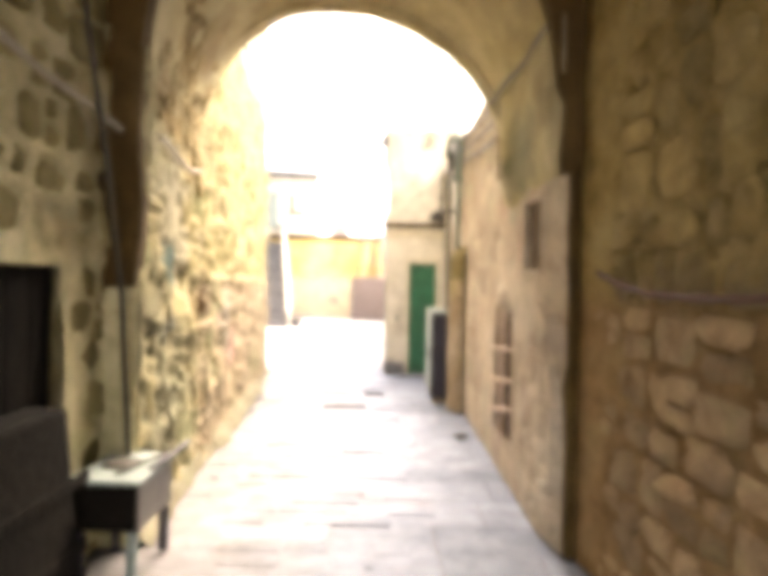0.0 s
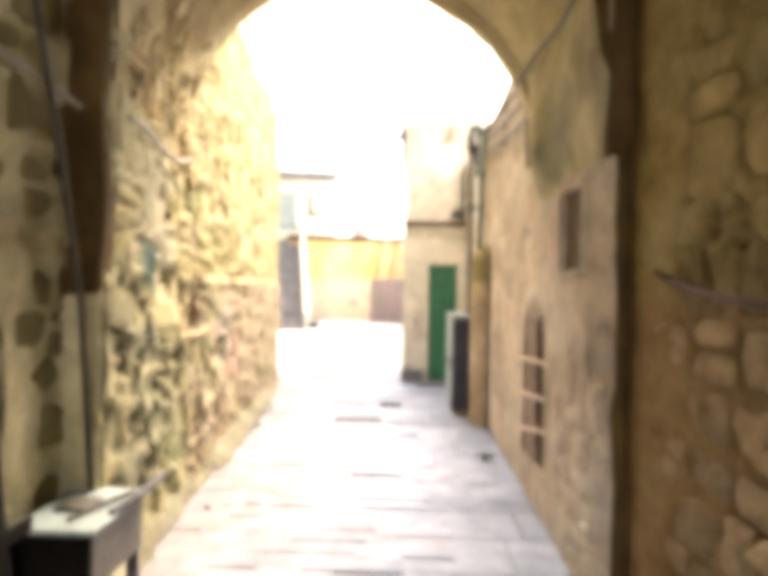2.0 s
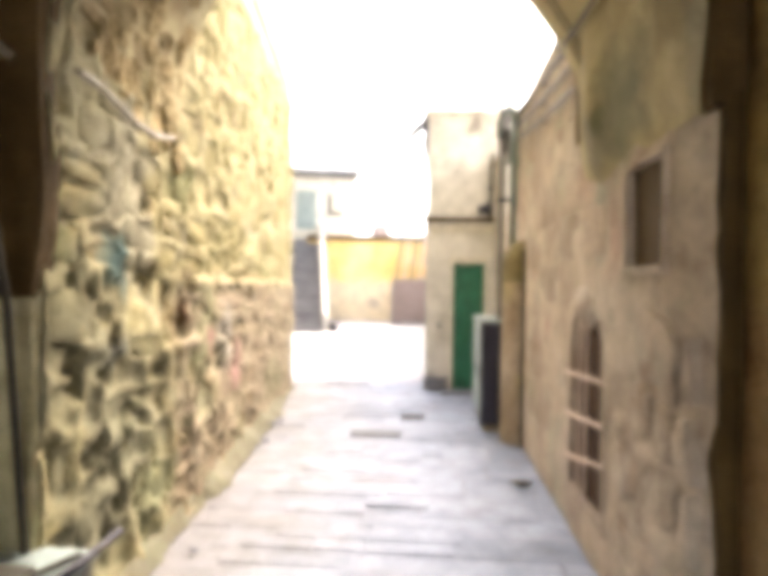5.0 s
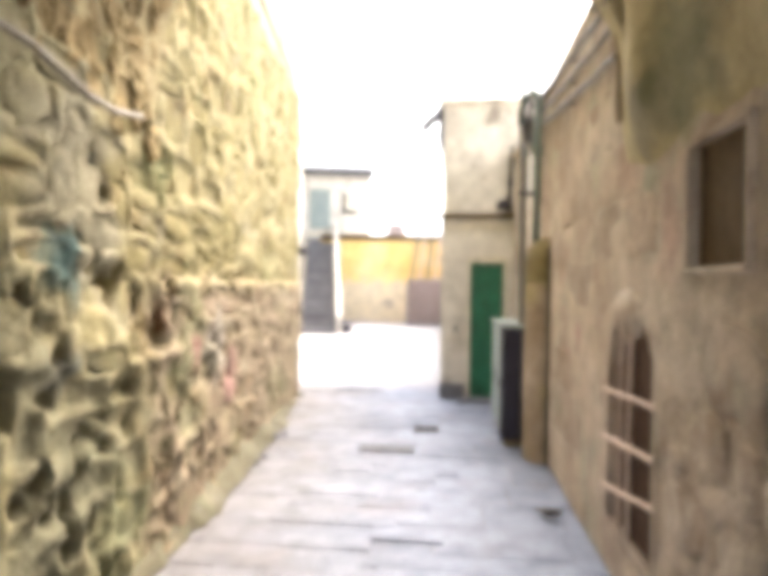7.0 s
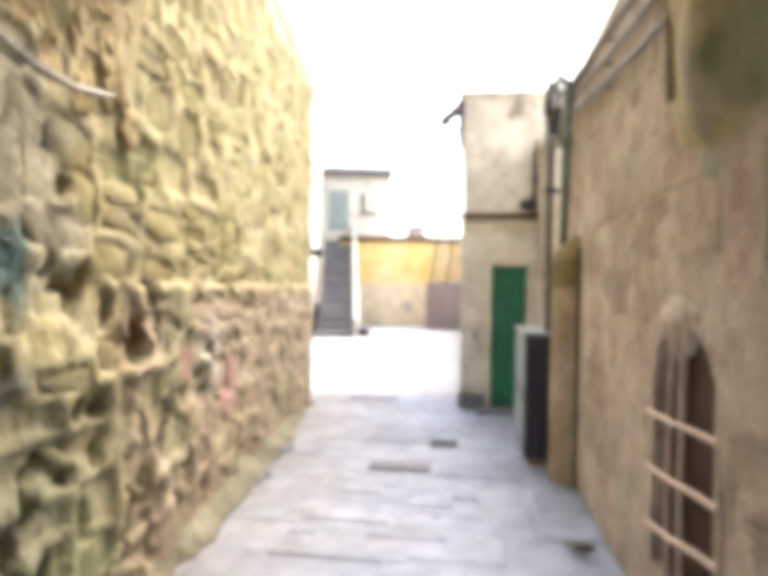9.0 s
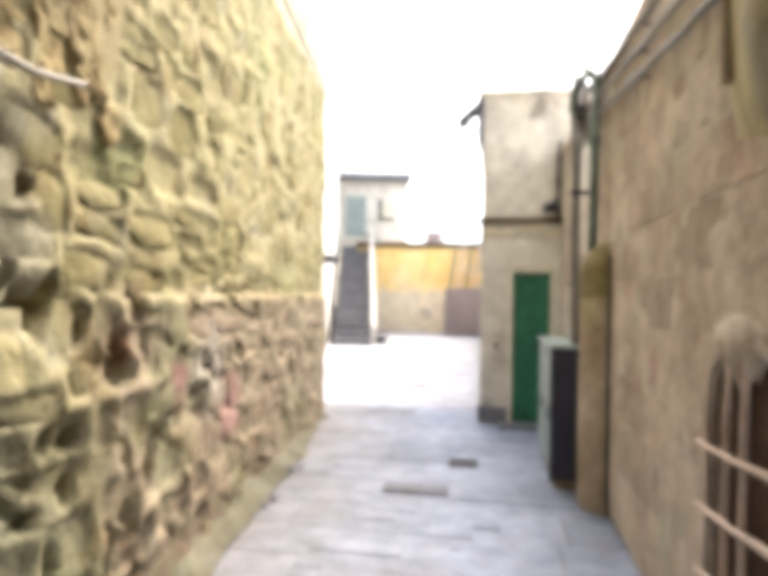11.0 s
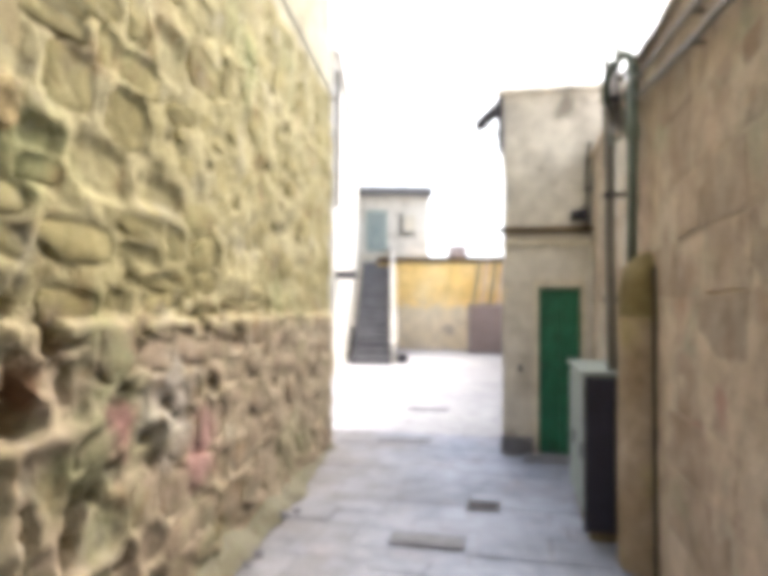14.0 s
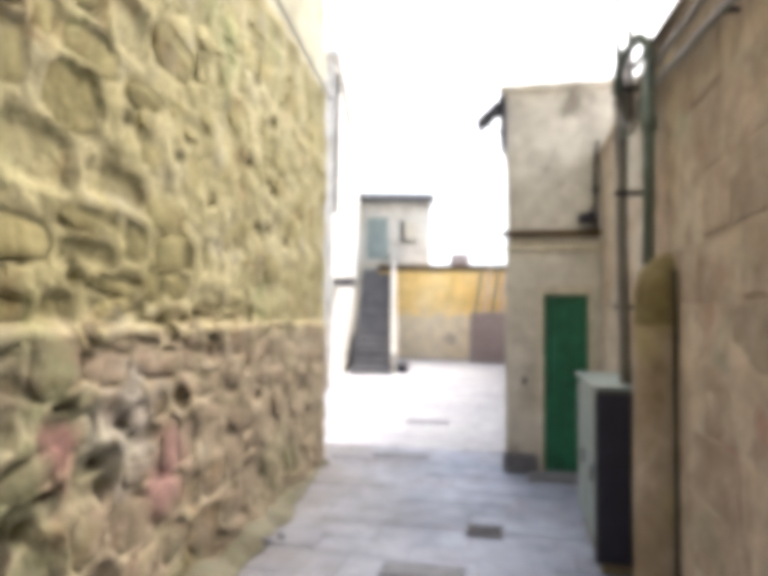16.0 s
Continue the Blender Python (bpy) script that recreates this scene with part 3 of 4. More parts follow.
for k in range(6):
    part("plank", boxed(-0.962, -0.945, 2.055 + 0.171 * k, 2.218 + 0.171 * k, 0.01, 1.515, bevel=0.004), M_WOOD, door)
whole("wall_back", boxed(-12, 12, -14.5, -14, 0, 4.0), M_PALE, "plain wall across the street behind the passage", "wall", "structure")


bm = bmesh.new()
cols = []
for k in range(19):
    z = 3.0 * k / 18
    d = 0.012 * noise.noise(Vector((1, 7, z * 3.0)))
    cols.append([bm.verts.new(p) for p in ((1.61 + d, GATE - 0.062, z), (1.63 + d, GATE - 0.16, z), (1.655 - d, GATE - 0.3, z), (1.685, GATE - 0.46, z), (1.8, GATE - 0.46, z), (1.8, GATE - 0.062, z))])
for a, c in zip(cols, cols[1:]):
    for k in range(6):
        bm.faces.new((a[k], a[(k + 1) % 6], c[(k + 1) % 6], c[k]))
part("rendered_return", bm, M_DARKMORTAR, wall_near_right, "brown rendered strip beside the pilaster", True)


def vault(name, sections, mat, label):
    """A shell over sections (y, left, right, spring, rise)."""
    bm = bmesh.new()
    rings = []
    for y, a, b, s, rise in sections:
        c, hw = (a + b) / 2, (b - a) / 2
        ring = []
        for k in range(25):
            ang = math.pi * k / 24
            p = Vector((c - hw * math.cos(ang) - 0.13 * hw * math.sin(ang) ** 2, y, s + rise * math.sin(ang)))
            p += Vector((0, 0, 0.02 * noise.noise(p * 2.1)))
            ring.append(bm.verts.new(p))
        rings.append(ring)
    for r, q in zip(rings, rings[1:]):
        for k in range(24):
            bm.faces.new((r[k], r[k + 1], q[k + 1], q[k]))
    ob = whole(name, bm, mat, label, "ceiling", "structure", True)
    return ob


def sweep(a, b, n):
    return [tuple(x + (y - x) * i / n for x, y in zip(a, b)) for i in range(n + 1)]


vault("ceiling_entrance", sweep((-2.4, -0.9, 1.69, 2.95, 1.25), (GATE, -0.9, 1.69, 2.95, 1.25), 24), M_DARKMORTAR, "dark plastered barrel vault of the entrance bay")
vault("ceiling_vault", sweep((GATE, -0.72, 1.60, 2.55, 1.3), (MOUTH, left_x(MOUTH) + 0.01, 1.49, 2.38, 1.18), 12), M_VAULT, "splayed plastered vault with damp stains and bare stone patches")
rng = random.Random(61)
kinds = [stone_mesh("rubble", rng, M_VAULTSTONE) for _ in range(6)]
verts, faces = [], []
for k in range(70):
    f, ang = rng.uniform(0.25, 0.97), rng.uniform(-0.25, 0.62) * (0.4 + 0.6 * rng.random())
    y = GATE + (MOUTH - GATE) * f
    a, c = -0.72 + (left_x(MOUTH) + 0.73) * f, 1.60 - 0.11 * f
    s, rise = 2.55 - 0.17 * f, 1.3 - 0.12 * f
    hw = (c - a) / 2
    p = Vector(((a + c) / 2 - hw * math.cos(ang) - 0.13 * hw * math.sin(ang) ** 2, y, s + rise * math.sin(ang)))
    if ang < 0:
        p = Vector((a, y, s + 1.2 * ang))
    n = Vector((math.cos(max(ang, 0)), 0, -math.sin(max(ang, 0))))
    m = Matrix.Translation(p - n * 0.02) @ n.to_track_quat("Z", "Y").to_matrix().to_4x4() @ Matrix.Rotation(rng.uniform(-0.5, 0.5), 4, "Z") @ Matrix.Diagonal((rng.uniform(0.08, 0.2), rng.uniform(0.10, 0.26), rng.uniform(0.03, 0.055), 1))
    me = rng.choice(kinds)
    base = len(verts)
    verts += [m @ v.co for v in me.vertices]
    faces += [[base + i for i in q.vertices] for q in me.polygons]
me = bpy.data.meshes.new("ceiling_rubble")
me.from_pydata(verts, [], faces)
me.materials.append(M_VAULTSTONE)
tagged(new("ceiling_rubble", me), "bare brown stones where the vault plaster has fallen", "ceiling", "", "structure")
# the step between the two vaults
bm = bmesh.new()
prof = lambda a, b, s, rise, n=24: [Vector(((a + b) / 2 - (b - a) / 2 * (math.cos(math.pi * k / n) + 0.13 * math.sin(math.pi * k / n) ** 2), 0, s + rise * math.sin(math.pi * k / n))) for k in range(n + 1)]
leg = lambda x, z0, z1, n: [Vector((x, 0, z0 + (z1 - z0) * k / n)) for k in range(n)]
inner = leg(-0.71, 1.38, 2.50, 9) + prof(-0.71, 1.49, 2.50, 1.25) + leg(1.53, 2.03, 2.50, 5)[::-1]
outer = leg(-1.1, 1.36, 2.95, 9) + prof(-1.1, 1.95, 2.95, 1.6) + leg(1.95, 2.0, 2.95, 5)[::-1]
va = [[bm.verts.new(p + Vector((0, y, 0))) for p in inner] for y in (GATE - 0.05, GATE + 0.06)]
vb = [[bm.verts.new(p + Vector((0, y, 0))) for p in outer] for y in (GATE - 0.05, GATE + 0.06)]
for k in range(len(inner) - 1):
    bm.faces.new((va[0][k], va[0][k + 1], vb[0][k + 1], vb[0][k]))
    bm.faces.new((va[1][k], va[1][k + 1], vb[1][k + 1], vb[1][k]))
    bm.faces.new((va[0][k], va[0][k + 1], va[1][k + 1], va[1][k]))
for k in (0, -1):
    bm.faces.new((va[0][k], vb[0][k], vb[1][k], va[1][k]))
for v in bm.verts:
    v.co += Vector((0.035 * noise.noise(v.co * 3.3 + Vector((4, 0, 0))), 0, 0.02 * noise.noise(v.co * 6)))
# the rib faces away from the mouth; its darkness is painted
whole("transverse_rib", bm, M_SHADEDARK, "rib between two vaulted bays, its shade put into the near-black colour", "rib", "structure")
bm = bmesh.new()
cols = []
for k in range(15):
    z = 2.07 * k / 14
    x = 1.56 + 0.01 * noise.noise(Vector((3, 1, z * 4.0)))
    cols.append([bm.verts.new(p) for p in ((x, GATE + 0.045, z), (x, GATE - 0.04, z), (x + 0.02, GATE - 0.06, z), (1.95, GATE - 0.06, z), (1.95, GATE + 0.045, z))])
for a, c in zip(cols, cols[1:]):
    for k in range(5):
        bm.faces.new((a[k], a[(k + 1) % 5], c[(k + 1) % 5], c[k]))
bm.faces.new(cols[-1])
# shadow below the rib, painted as a dark brown strip
whole("pilaster_right", bm, M_SHADEEDGE, "shallow pilaster under the rib, its shade put into the dark brown", "pilaster", "structure")
whole("pilaster_left", boxed(-1.2, -0.72, GATE - 0.03, GATE + 0.03, 0, 1.42, bevel=0.012), M_NEARLIME, "rough shallow pilaster under the rib", "pilaster", "structure")
# swelling springer of the vault over the plastered wall
bm = bmesh.new()
rows_s = []
for i in range(41):
    y = GATE + 0.05 + (MOUTH + 0.03 - GATE - 0.05) * i / 40
    lump = math.exp(-((y - 4.60) / 0.22) ** 2)
    low = 2.02 - 0.05 * lump + 0.015 * noise.noise(Vector((y * 4, 0, 1)))
    row = []
    for k in range(15):
        f = k / 14
        z = low + (2.80 - low) * f
        out = (0.035 + 0.075 * lump) * math.sin(math.pi * min(1.0, f * 3.2) / 2) * (1 - 0.55 * f * f) + 0.055 * f * f
        p = Vector((1.505 - out, y, z))
        row.append(bm.verts.new(p - Vector((0.016 * noise.noise(p * 4.5) * min(1, f * 6), 0, 0))))
    rows_s.append(row)
for a, c in zip(rows_s, rows_s[1:]):
    for k in range(14):
        bm.faces.new((a[k], c[k], c[k + 1], a[k + 1]))
for row in (rows_s[0], rows_s[-1]):
    bm.faces.new(row + [bm.verts.new((1.6, row[-1].co.y, row[-1].co.z)), bm.verts.new((1.6, row[0].co.y, row[0].co.z))])
whole("vault_springer", bm, M_VAULT, "damp swelling springer where the vault meets the plastered wall", "vault", "structure", True)
# arch ring at the mouth
bm = bmesh.new()
lx = left_x(MOUTH)
i2, o2 = prof(lx - 0.03, 1.47, 2.36, 1.15), prof(lx - 0.4, 1.9, 2.38, 1.6)
va = [[bm.verts.new(p + Vector((0, y, 0))) for p in i2] for y in (MOUTH - 0.10, MOUTH + 0.06)]
vb = [[bm.verts.new(p + Vector((0, y, 0))) for p in o2] for y in (MOUTH - 0.10, MOUTH + 0.06)]
for k in range(len(i2) - 1):
    for f in ((va[0][k], va[0][k + 1], vb[0][k + 1], vb[0][k]), (va[1][k], va[1][k + 1], vb[1][k + 1], vb[1][k]), (va[0][k], va[0][k + 1], va[1][k + 1], va[1][k])):
        bm.faces.new(f)
for v in bm.verts:
    v.co += Vector((0.02 * noise.noise(v.co * 6), 0, 0.025 * noise.noise(v.co * 7 + Vector((3, 1, 0)))))
whole("arch_ring", bm, M_VAULT, "worn stone arch ring at the passage mouth", "arch", "structure")
# the house over the passage
bm = bmesh.new()
box(bm, -6, 6, -2.4, MOUTH + 0.05, 4.35, 8.5)
box(bm, -6, -1.3, -2.4, MOUTH + 0.05, 2.4, 4.35)
box(bm, 2.0, 6, -2.4, MOUTH + 0.05, 2.4, 4.35)
whole("house_over_passage", bm, M_PALE, "stone house built over the vaulted passage", "house", "structure")

# ---- the alley's end: house with the green door ----
DY = 10.08
house = thing("green_door_house", (0.58, DY, 0), "small pale plastered house with a stone cornice and green door", "house")
for name, a in (("wall", (0.575, 0.905, DY, DY + 0.3, 0, 1.86)), ("wall", (1.42, 3.2, DY, DY + 0.3, 0, 1.86)), ("wall", (0.575, 3.2, DY, DY + 0.3, 1.86, 3.87)), ("side_wall", (0.575, 0.875, DY + 0.3, 15.0, 0, 3.87))):
    part(name, boxed(*a), M_PALE, house)
part("roof", boxed(0.5, 3.2, DY - 0.05, 15.0, 3.87, 3.95, bevel=0.015), M_PALE, house)
part("cornice", boxed(0.52, 1.5, DY - 0.09, DY, 2.36, 2.42, bevel=0.015), M_SHUTTER, house, "dark weathered cornice strip")
part("string_course", boxed(0.55, 1.5, DY - 0.045, DY, 2.22, 2.27, bevel=0.012), M_FRAME, house)
part("plinth", boxed(0.555, 0.90, DY - 0.02, DY, 0, 0.2, bevel=0.01), M_WORN, house, "dirty plinth")
door = thing("door_1", (0.93, DY, 0), "closed dark green painted plank door in a pale stone frame", "door", "", "structure")
frm = bmesh.new()
box(frm, 0.905, 0.945, DY - 0.015, DY + 0.2, 0, 1.86)
box(frm, 1.385, 1.42, DY - 0.015, DY + 0.2, 0, 1.86)
box(frm, 0.945, 1.385, DY - 0.015, DY + 0.2, 1.785, 1.86)
part("door_frame", frm, M_FRAME, door, "pale stone door frame")
leaf = part("door_leaf", boxed(0.945, 1.385, DY + 0.07, DY + 0.10, 0.02, 1.785), M_GREEN, door)
for k in range(4):
    x = 0.948 + k * 0.109
    part("plank", boxed(x, x + 0.105, DY + 0.055, DY + 0.075, 0.03, 1.78, bevel=0.004), M_GREEN, leaf)
part("handle", tube([(0.985, DY + 0.055, 0.86), (0.985, DY + 0.02, 0.87), (0.985, DY + 0.02, 0.96), (0.985, DY + 0.055, 0.97)], 0.008), M_DARKMETAL, leaf)
whole("doorstep", boxed(0.80, 1.5, 9.78, DY - 0.01, -0.02, 0.035, bevel=0.015), M_WORN, "low worn grey stone doorstep", "step")
bell = thing("door_bell", (0.76, DY, 0.9), "small dark bell box on the plaster", "bell")
part("case", boxed(0.74, 0.785, DY - 0.03, DY, 0.88, 0.95, bevel=0.006), M_DARKMETAL, bell)
part("button", boxed(0.755, 0.77, DY - 0.036, DY - 0.028, 0.905, 0.925), M_GREYMETAL, bell)

# tin awning on the corner and lamp on the cornice
aw = thing("tin_awning", (0.5, DY + 0.1, 3.6), "small dark tin awning hung on the house corner", "awning")
bm = boxed(-0.02, 0.36, 0, 0.5, -0.012, 0.012, bevel=0.004)
bm.transform(Matrix.Translation((0.54, DY - 0.1, 3.80)) @ Matrix.Rotation(radians(180 - 42), 4, "Y"))
part("sheet", bm, M_STEP, aw, "grey tin sheet")
part("back_plate", boxed(0.51, 0.575, DY - 0.06, DY + 0.30, 3.30, 3.84, bevel=0.01), M_DARKMETAL, aw)
part("strut", tube([(0.54, DY, 3.42), (0.33, DY, 3.58)], 0.014), M_DARKMETAL, aw)
lamp = thing("wall_lamp", (1.36, DY, 2.45), "small black lamp on the cornice", "lamp")
part("bracket", tube([(1.40, DY, 2.62), (1.40, DY - 0.12, 2.62), (1.36, DY - 0.2, 2.56)], 0.012), M_DARKMETAL, lamp)
part("hood", boxed(1.27, 1.43, DY - 0.26, DY - 0.06, 2.47, 2.56, bevel=0.025), M_DARKMETAL, lamp)
pipe = thing("drain_pipe", (1.44, DY - 0.05, 2.4), "thin grey drain pipe on the house wall", "pipe")
part("pipe", tube([(1.44, DY - 0.05, 2.43), (1.44, DY - 0.05, 3.1), (1.47, DY - 0.05, 3.3)], 0.025), M_PIPE, pipe)
part("clip", boxed(1.41, 1.475, DY - 0.08, DY, 2.8, 2.83), M_DARKMETAL, pipe)

# ---- buttress, cabinet, pipes on the plastered wall ----
bm = bmesh.new()
prof_b = []
for i in range(13):
    a = math.pi * i / 12
    prof_b.append((RIGHT + 0.06 - 0.24 * math.sin(a) ** 0.6, 7.39 - 0.24 * math.cos(a)))
levels = [(0, 1.02), (0.3, 1.0), (0.9, 0.99), (1.5, 0.98), (1.68, 0.95), (1.80, 0.84), (1.87, 0.62), (1.91, 0.25)]
buttress = thing("buttress", (RIGHT, 7.39, 0), "round-topped rendered buttress with brown stains against the wall", "buttress")
for name, lower, upper, mat in (("shaft", 0, 4, M_BUTTRESS), ("cap", 3, 8, M_CAP)):
    bm = bmesh.new()
    rows_b = []
    for z, k in levels[lower:upper + (1 if name == "shaft" else 0)]:
        row = []
        for x, y in prof_b:
            p = Vector((RIGHT + 0.06 + (x - RIGHT - 0.06) * k, 7.39 + (y - 7.39) * k, z))
            d = 0.012 * noise.noise(p * 5)
            row.append(bm.verts.new(p + Vector((d - (0.004 if name == "cap" else 0.0), d, 0))))
        rows_b.append(row)
    for a, b in zip(rows_b, rows_b[1:]):
        for k in range(12):
            bm.faces.new((a[k], a[k + 1], b[k + 1], b[k]))
    bm.faces.new(rows_b[-1])
    part(name, bm, mat, buttress, "mossy brown rounded cap" if name == "cap" else "", True)

# added black tube that draws the shaded gap between buttress and wall
bc = thing("buttress_shadow_line", (1.475, 7.125, 0), "thin black tube added to draw the shadow line beside the buttress", "pipe")
part("pipe", tube([(1.475, 7.125, 0), (1.475, 7.125, 1.76)], 0.011), M_CABLE, bc)
part("cap", tube([(1.475, 7.125, 1.76), (1.475, 7.125, 1.79)], 0.015), M_CABLE, bc)

cab = thing("utility_cabinet", (1.15, 7.7, 0), "grey-green metal utility cabinet with a black end panel", "cabinet")
body_c = part("body", boxed(1.165, 1.47, 7.72, 8.75, 0.1, 1.10, bevel=0.012), M_GREYMETAL, cab)
part("end_panel", boxed(1.15, 1.45, 7.68, 7.72, 0.06, 1.09, bevel=0.008), M_DARKMETAL, cab, "black end panel")
part("plinth", boxed(1.19, 1.47, 7.70, 8.73, 0, 0.1), M_BUTTRESS, cab)
for y in (7.75, 8.26):
    d = part("door", boxed(1.15, 1.166, y, y + 0.46, 0.14, 1.05, bevel=0.006), M_GREYMETAL, cab)
    part("handle", boxed(1.135, 1.152, y + 0.06, y + 0.09, 0.52, 0.62, bevel=0.004), M_DARKMETAL, d)
part("lid", boxed(1.13, 1.47, 7.69, 8.78, 1.10, 1.125, bevel=0.006), M_GREYMETAL, cab)

p1 = thing("down_pipe", (1.40, 8.0, 1.1), "dark iron down pipe rising from the cabinet", "pipe")
part("pipe", tube([(1.36, 7.86, 1.12), (1.355, 7.88, 1.3), (1.36, 8.0, 2.0), (1.37, 8.0, 3.3)], 0.038), M_PIPE, p1, smooth=True)
for z in (1.6, 2.35, 3.05):
    part("clip", boxed(1.31, 1.5, 7.95, 7.99, z, z + 0.03), M_DARKMETAL, p1)
p2 = thing("green_pipe", (1.42, 7.4, 1.85), "verdigris-stained pipe above the buttress", "pipe")
part("pipe", tube([(1.41, 7.42, 1.84), (1.415, 7.42, 2.4), (1.425, 7.43, 3.1)], 0.034), M_GREENPIPE, p2, smooth=True)
part("bend", tube([(1.425, 7.43, 3.06), (1.41, 7.45, 3.16), (1.39, 7.52, 3.215), (1.35, 7.80, 3.225), (1.33, 7.92, 3.17), (1.33, 7.95, 3.02)], 0.034), M_GREENPIPE, p2, smooth=True)
part("collar", tube([(1.418, 7.425, 2.62), (1.418, 7.425, 2.70)], 0.046, 10), M_GREENPIPE, p2)
mast = thing("mast_pipes", (1.35, 8.1, 3.2), "pair of pale conduit pipes rising above the wall", "pipe")
part("conduit", tube([(1.36, 8.12, 2.6), (1.36, 8.12, 5.6)], 0.024), M_MAST, mast)
part("conduit", tube([(1.44, 8.12, 2.9), (1.43, 8.12, 5.6)], 0.024), M_MAST, mast)
part("strap", boxed(1.33, 1.5, 8.11, 8.14, 3.0, 3.03), M_DARKMETAL, mast)

for k, (za, zb, r) in enumerate(((2.93, 3.20, 0.022), (2.78, 3.06, 0.018), (2.62, 2.95, 0.018))):
    c = thing("wall_cable", (1.47, 5.2, za), "brown cable strung along the top of the plastered wall", "cable", "wall cables")
    part("wire", tube(sagging((1.455, 5.05, za - 0.02), (1.44, 7.95, zb) , 0.02, 14, 0.006), r), M_PIPE, c)
    for y in (6.2,):
        f = (y - 5.05) / 2.9
        z = za - 0.02 + (zb - za + 0.02) * f - 0.08 * f * (1 - f)
        part("clip", boxed(1.44, 1.52, y, y + 0.014, z - 0.022, z - 0.008), M_DARKMETAL, c)
whole("wall_coping", boxed(1.47, 2.0, MOUTH + 0.06, 10.05, 3.12, 3.19, bevel=0.02), M_PLASTER, "rendered coping along the plastered wall", "coping", "structure")

lc = thing("slack_cable", (1.40, 7.9, 2.9), "slack dark cable looped between the two pipes", "cable")
part("wire", tube([(1.37, 8.0, 3.05), (1.36, 7.93, 2.86), (1.36, 7.82, 2.77), (1.37, 7.66, 2.75), (1.39, 7.52, 2.80), (1.40, 7.45, 2.92)], 0.012), M_PIPE, lc)
part("wire", tube([(1.37, 7.99, 2.90), (1.35, 7.85, 2.70), (1.37, 7.62, 2.68), (1.40, 7.46, 2.78)], 0.010), M_GREENPIPE, lc)

# arch corner fixture and cable over the vault
jb = thing("junction_box", (1.40, 5.05, 2.9), "rusty junction box under the arch edge", "junction box")
part("case", boxed(1.33, 1.46, 4.98, 5.12, 2.84, 2.96, bevel=0.012), M_PIPE, jb)
part("conduit", tube([(1.43, 4.99, 2.86), (1.455, 4.97, 2.6), (1.46, 4.97, 2.25)], 0.03), M_BUTTRESS, jb)
vc = thing("vault_cable", (1.2, 4.5, 3.0), "brown cable stapled across the vault", "cable")
part("wire", tube([(1.36, 4.93, 2.80), (1.385, 4.4, 2.81), (1.415, 4.15, 2.81), (1.43, 3.95, 2.81), (1.43, 3.85, 2.83), (1.44, 3.58, 2.84)], 0.015), M_PIPE, vc)

# ---- window and grille in the plastered wall ----
wnd = thing("window_1", (RIGHT, 4.0, 1.5), "small square window boarded with a brown shutter", "window", "", "structure")
for name, a in (("jamb", (1.485, 1.62, 3.775, 3.80, 1.535, 1.955)), ("jamb", (1.478, 1.62, 4.205, 4.235, 1.535, 1.955)), ("lintel", (1.482, 1.62, 3.775, 4.235, 1.955, 1.98)), ("sill", (1.472, 1.62, 3.765, 4.245, 1.51, 1.535))):
    part(name, boxed(*a, bevel=0.006), M_PLASTER, wnd)
part("shutter", boxed(1.525, 1.55, 3.80, 4.205, 1.535, 1.955), M_SHUTTER, wnd)

gr = thing("window_grille", (RIGHT, 4.9, 0.25), "arched opening closed by rusty pale iron bars", "grille")


def arch_outline(half, foot, crown):
    return [(4.93 - half, foot), (4.93 + half, foot)] + [(4.93 + half * math.cos(a), 1.08 + crown * math.sin(a)) for a in [math.pi * k / 12 for k in range(13)]]


bm = bmesh.new()
loops = [[bm.verts.new((x, y, z)) for y, z in arch_outline(h, f, c)] for x, h, f, c in ((1.63, 0.35, 0.27, 0.28), (1.496, 0.35, 0.27, 0.28), (1.499, 0.40, 0.22, 0.33), (1.63, 0.40, 0.22, 0.33))]
for a, c in zip(loops, loops[1:]):
    for k in range(len(a)):
        j2 = (k + 1) % len(a)
        bm.faces.new((a[k], a[j2], c[j2], c[k]))
for v in bm.verts:
    v.co += Vector((0.012 * noise.noise(v.co * 4), 0.02 * noise.noise(v.co * 6), 0.02 * noise.noise(v.co * 7 + Vector((2, 0, 0)))))
part("surround", bm, M_PLASTER, gr, "flaking plaster surround")
part("boarding", boxed(1.535, 1.575, 4.585, 5.275, 0.275, 1.34), M_BOARD, gr, "brown boarding behind the bars")
for y, lean in ((5.12, 0.02), (4.965, 0.015)):
    part("bar", tube([(1.515, y + lean, 0.27), (1.51, y + lean * 0.5, 0.7), (1.515, y, 1.1), (1.52, y - lean, 1.34)], 0.015), M_RUST, gr)
for low, high in ((0.42, 0.56), (0.68, 0.755), (0.93, 0.975)):
    part("cross_bar", tube([(1.495, 4.55, high), (1.488, 4.75, high - 0.25 * (high - low) + 0.006), (1.487, 5.0, low + 0.42 * (high - low)), (1.493, 5.36, low)], 0.014), M_RUST, gr)
bm = bmesh.new()
rows_g = []
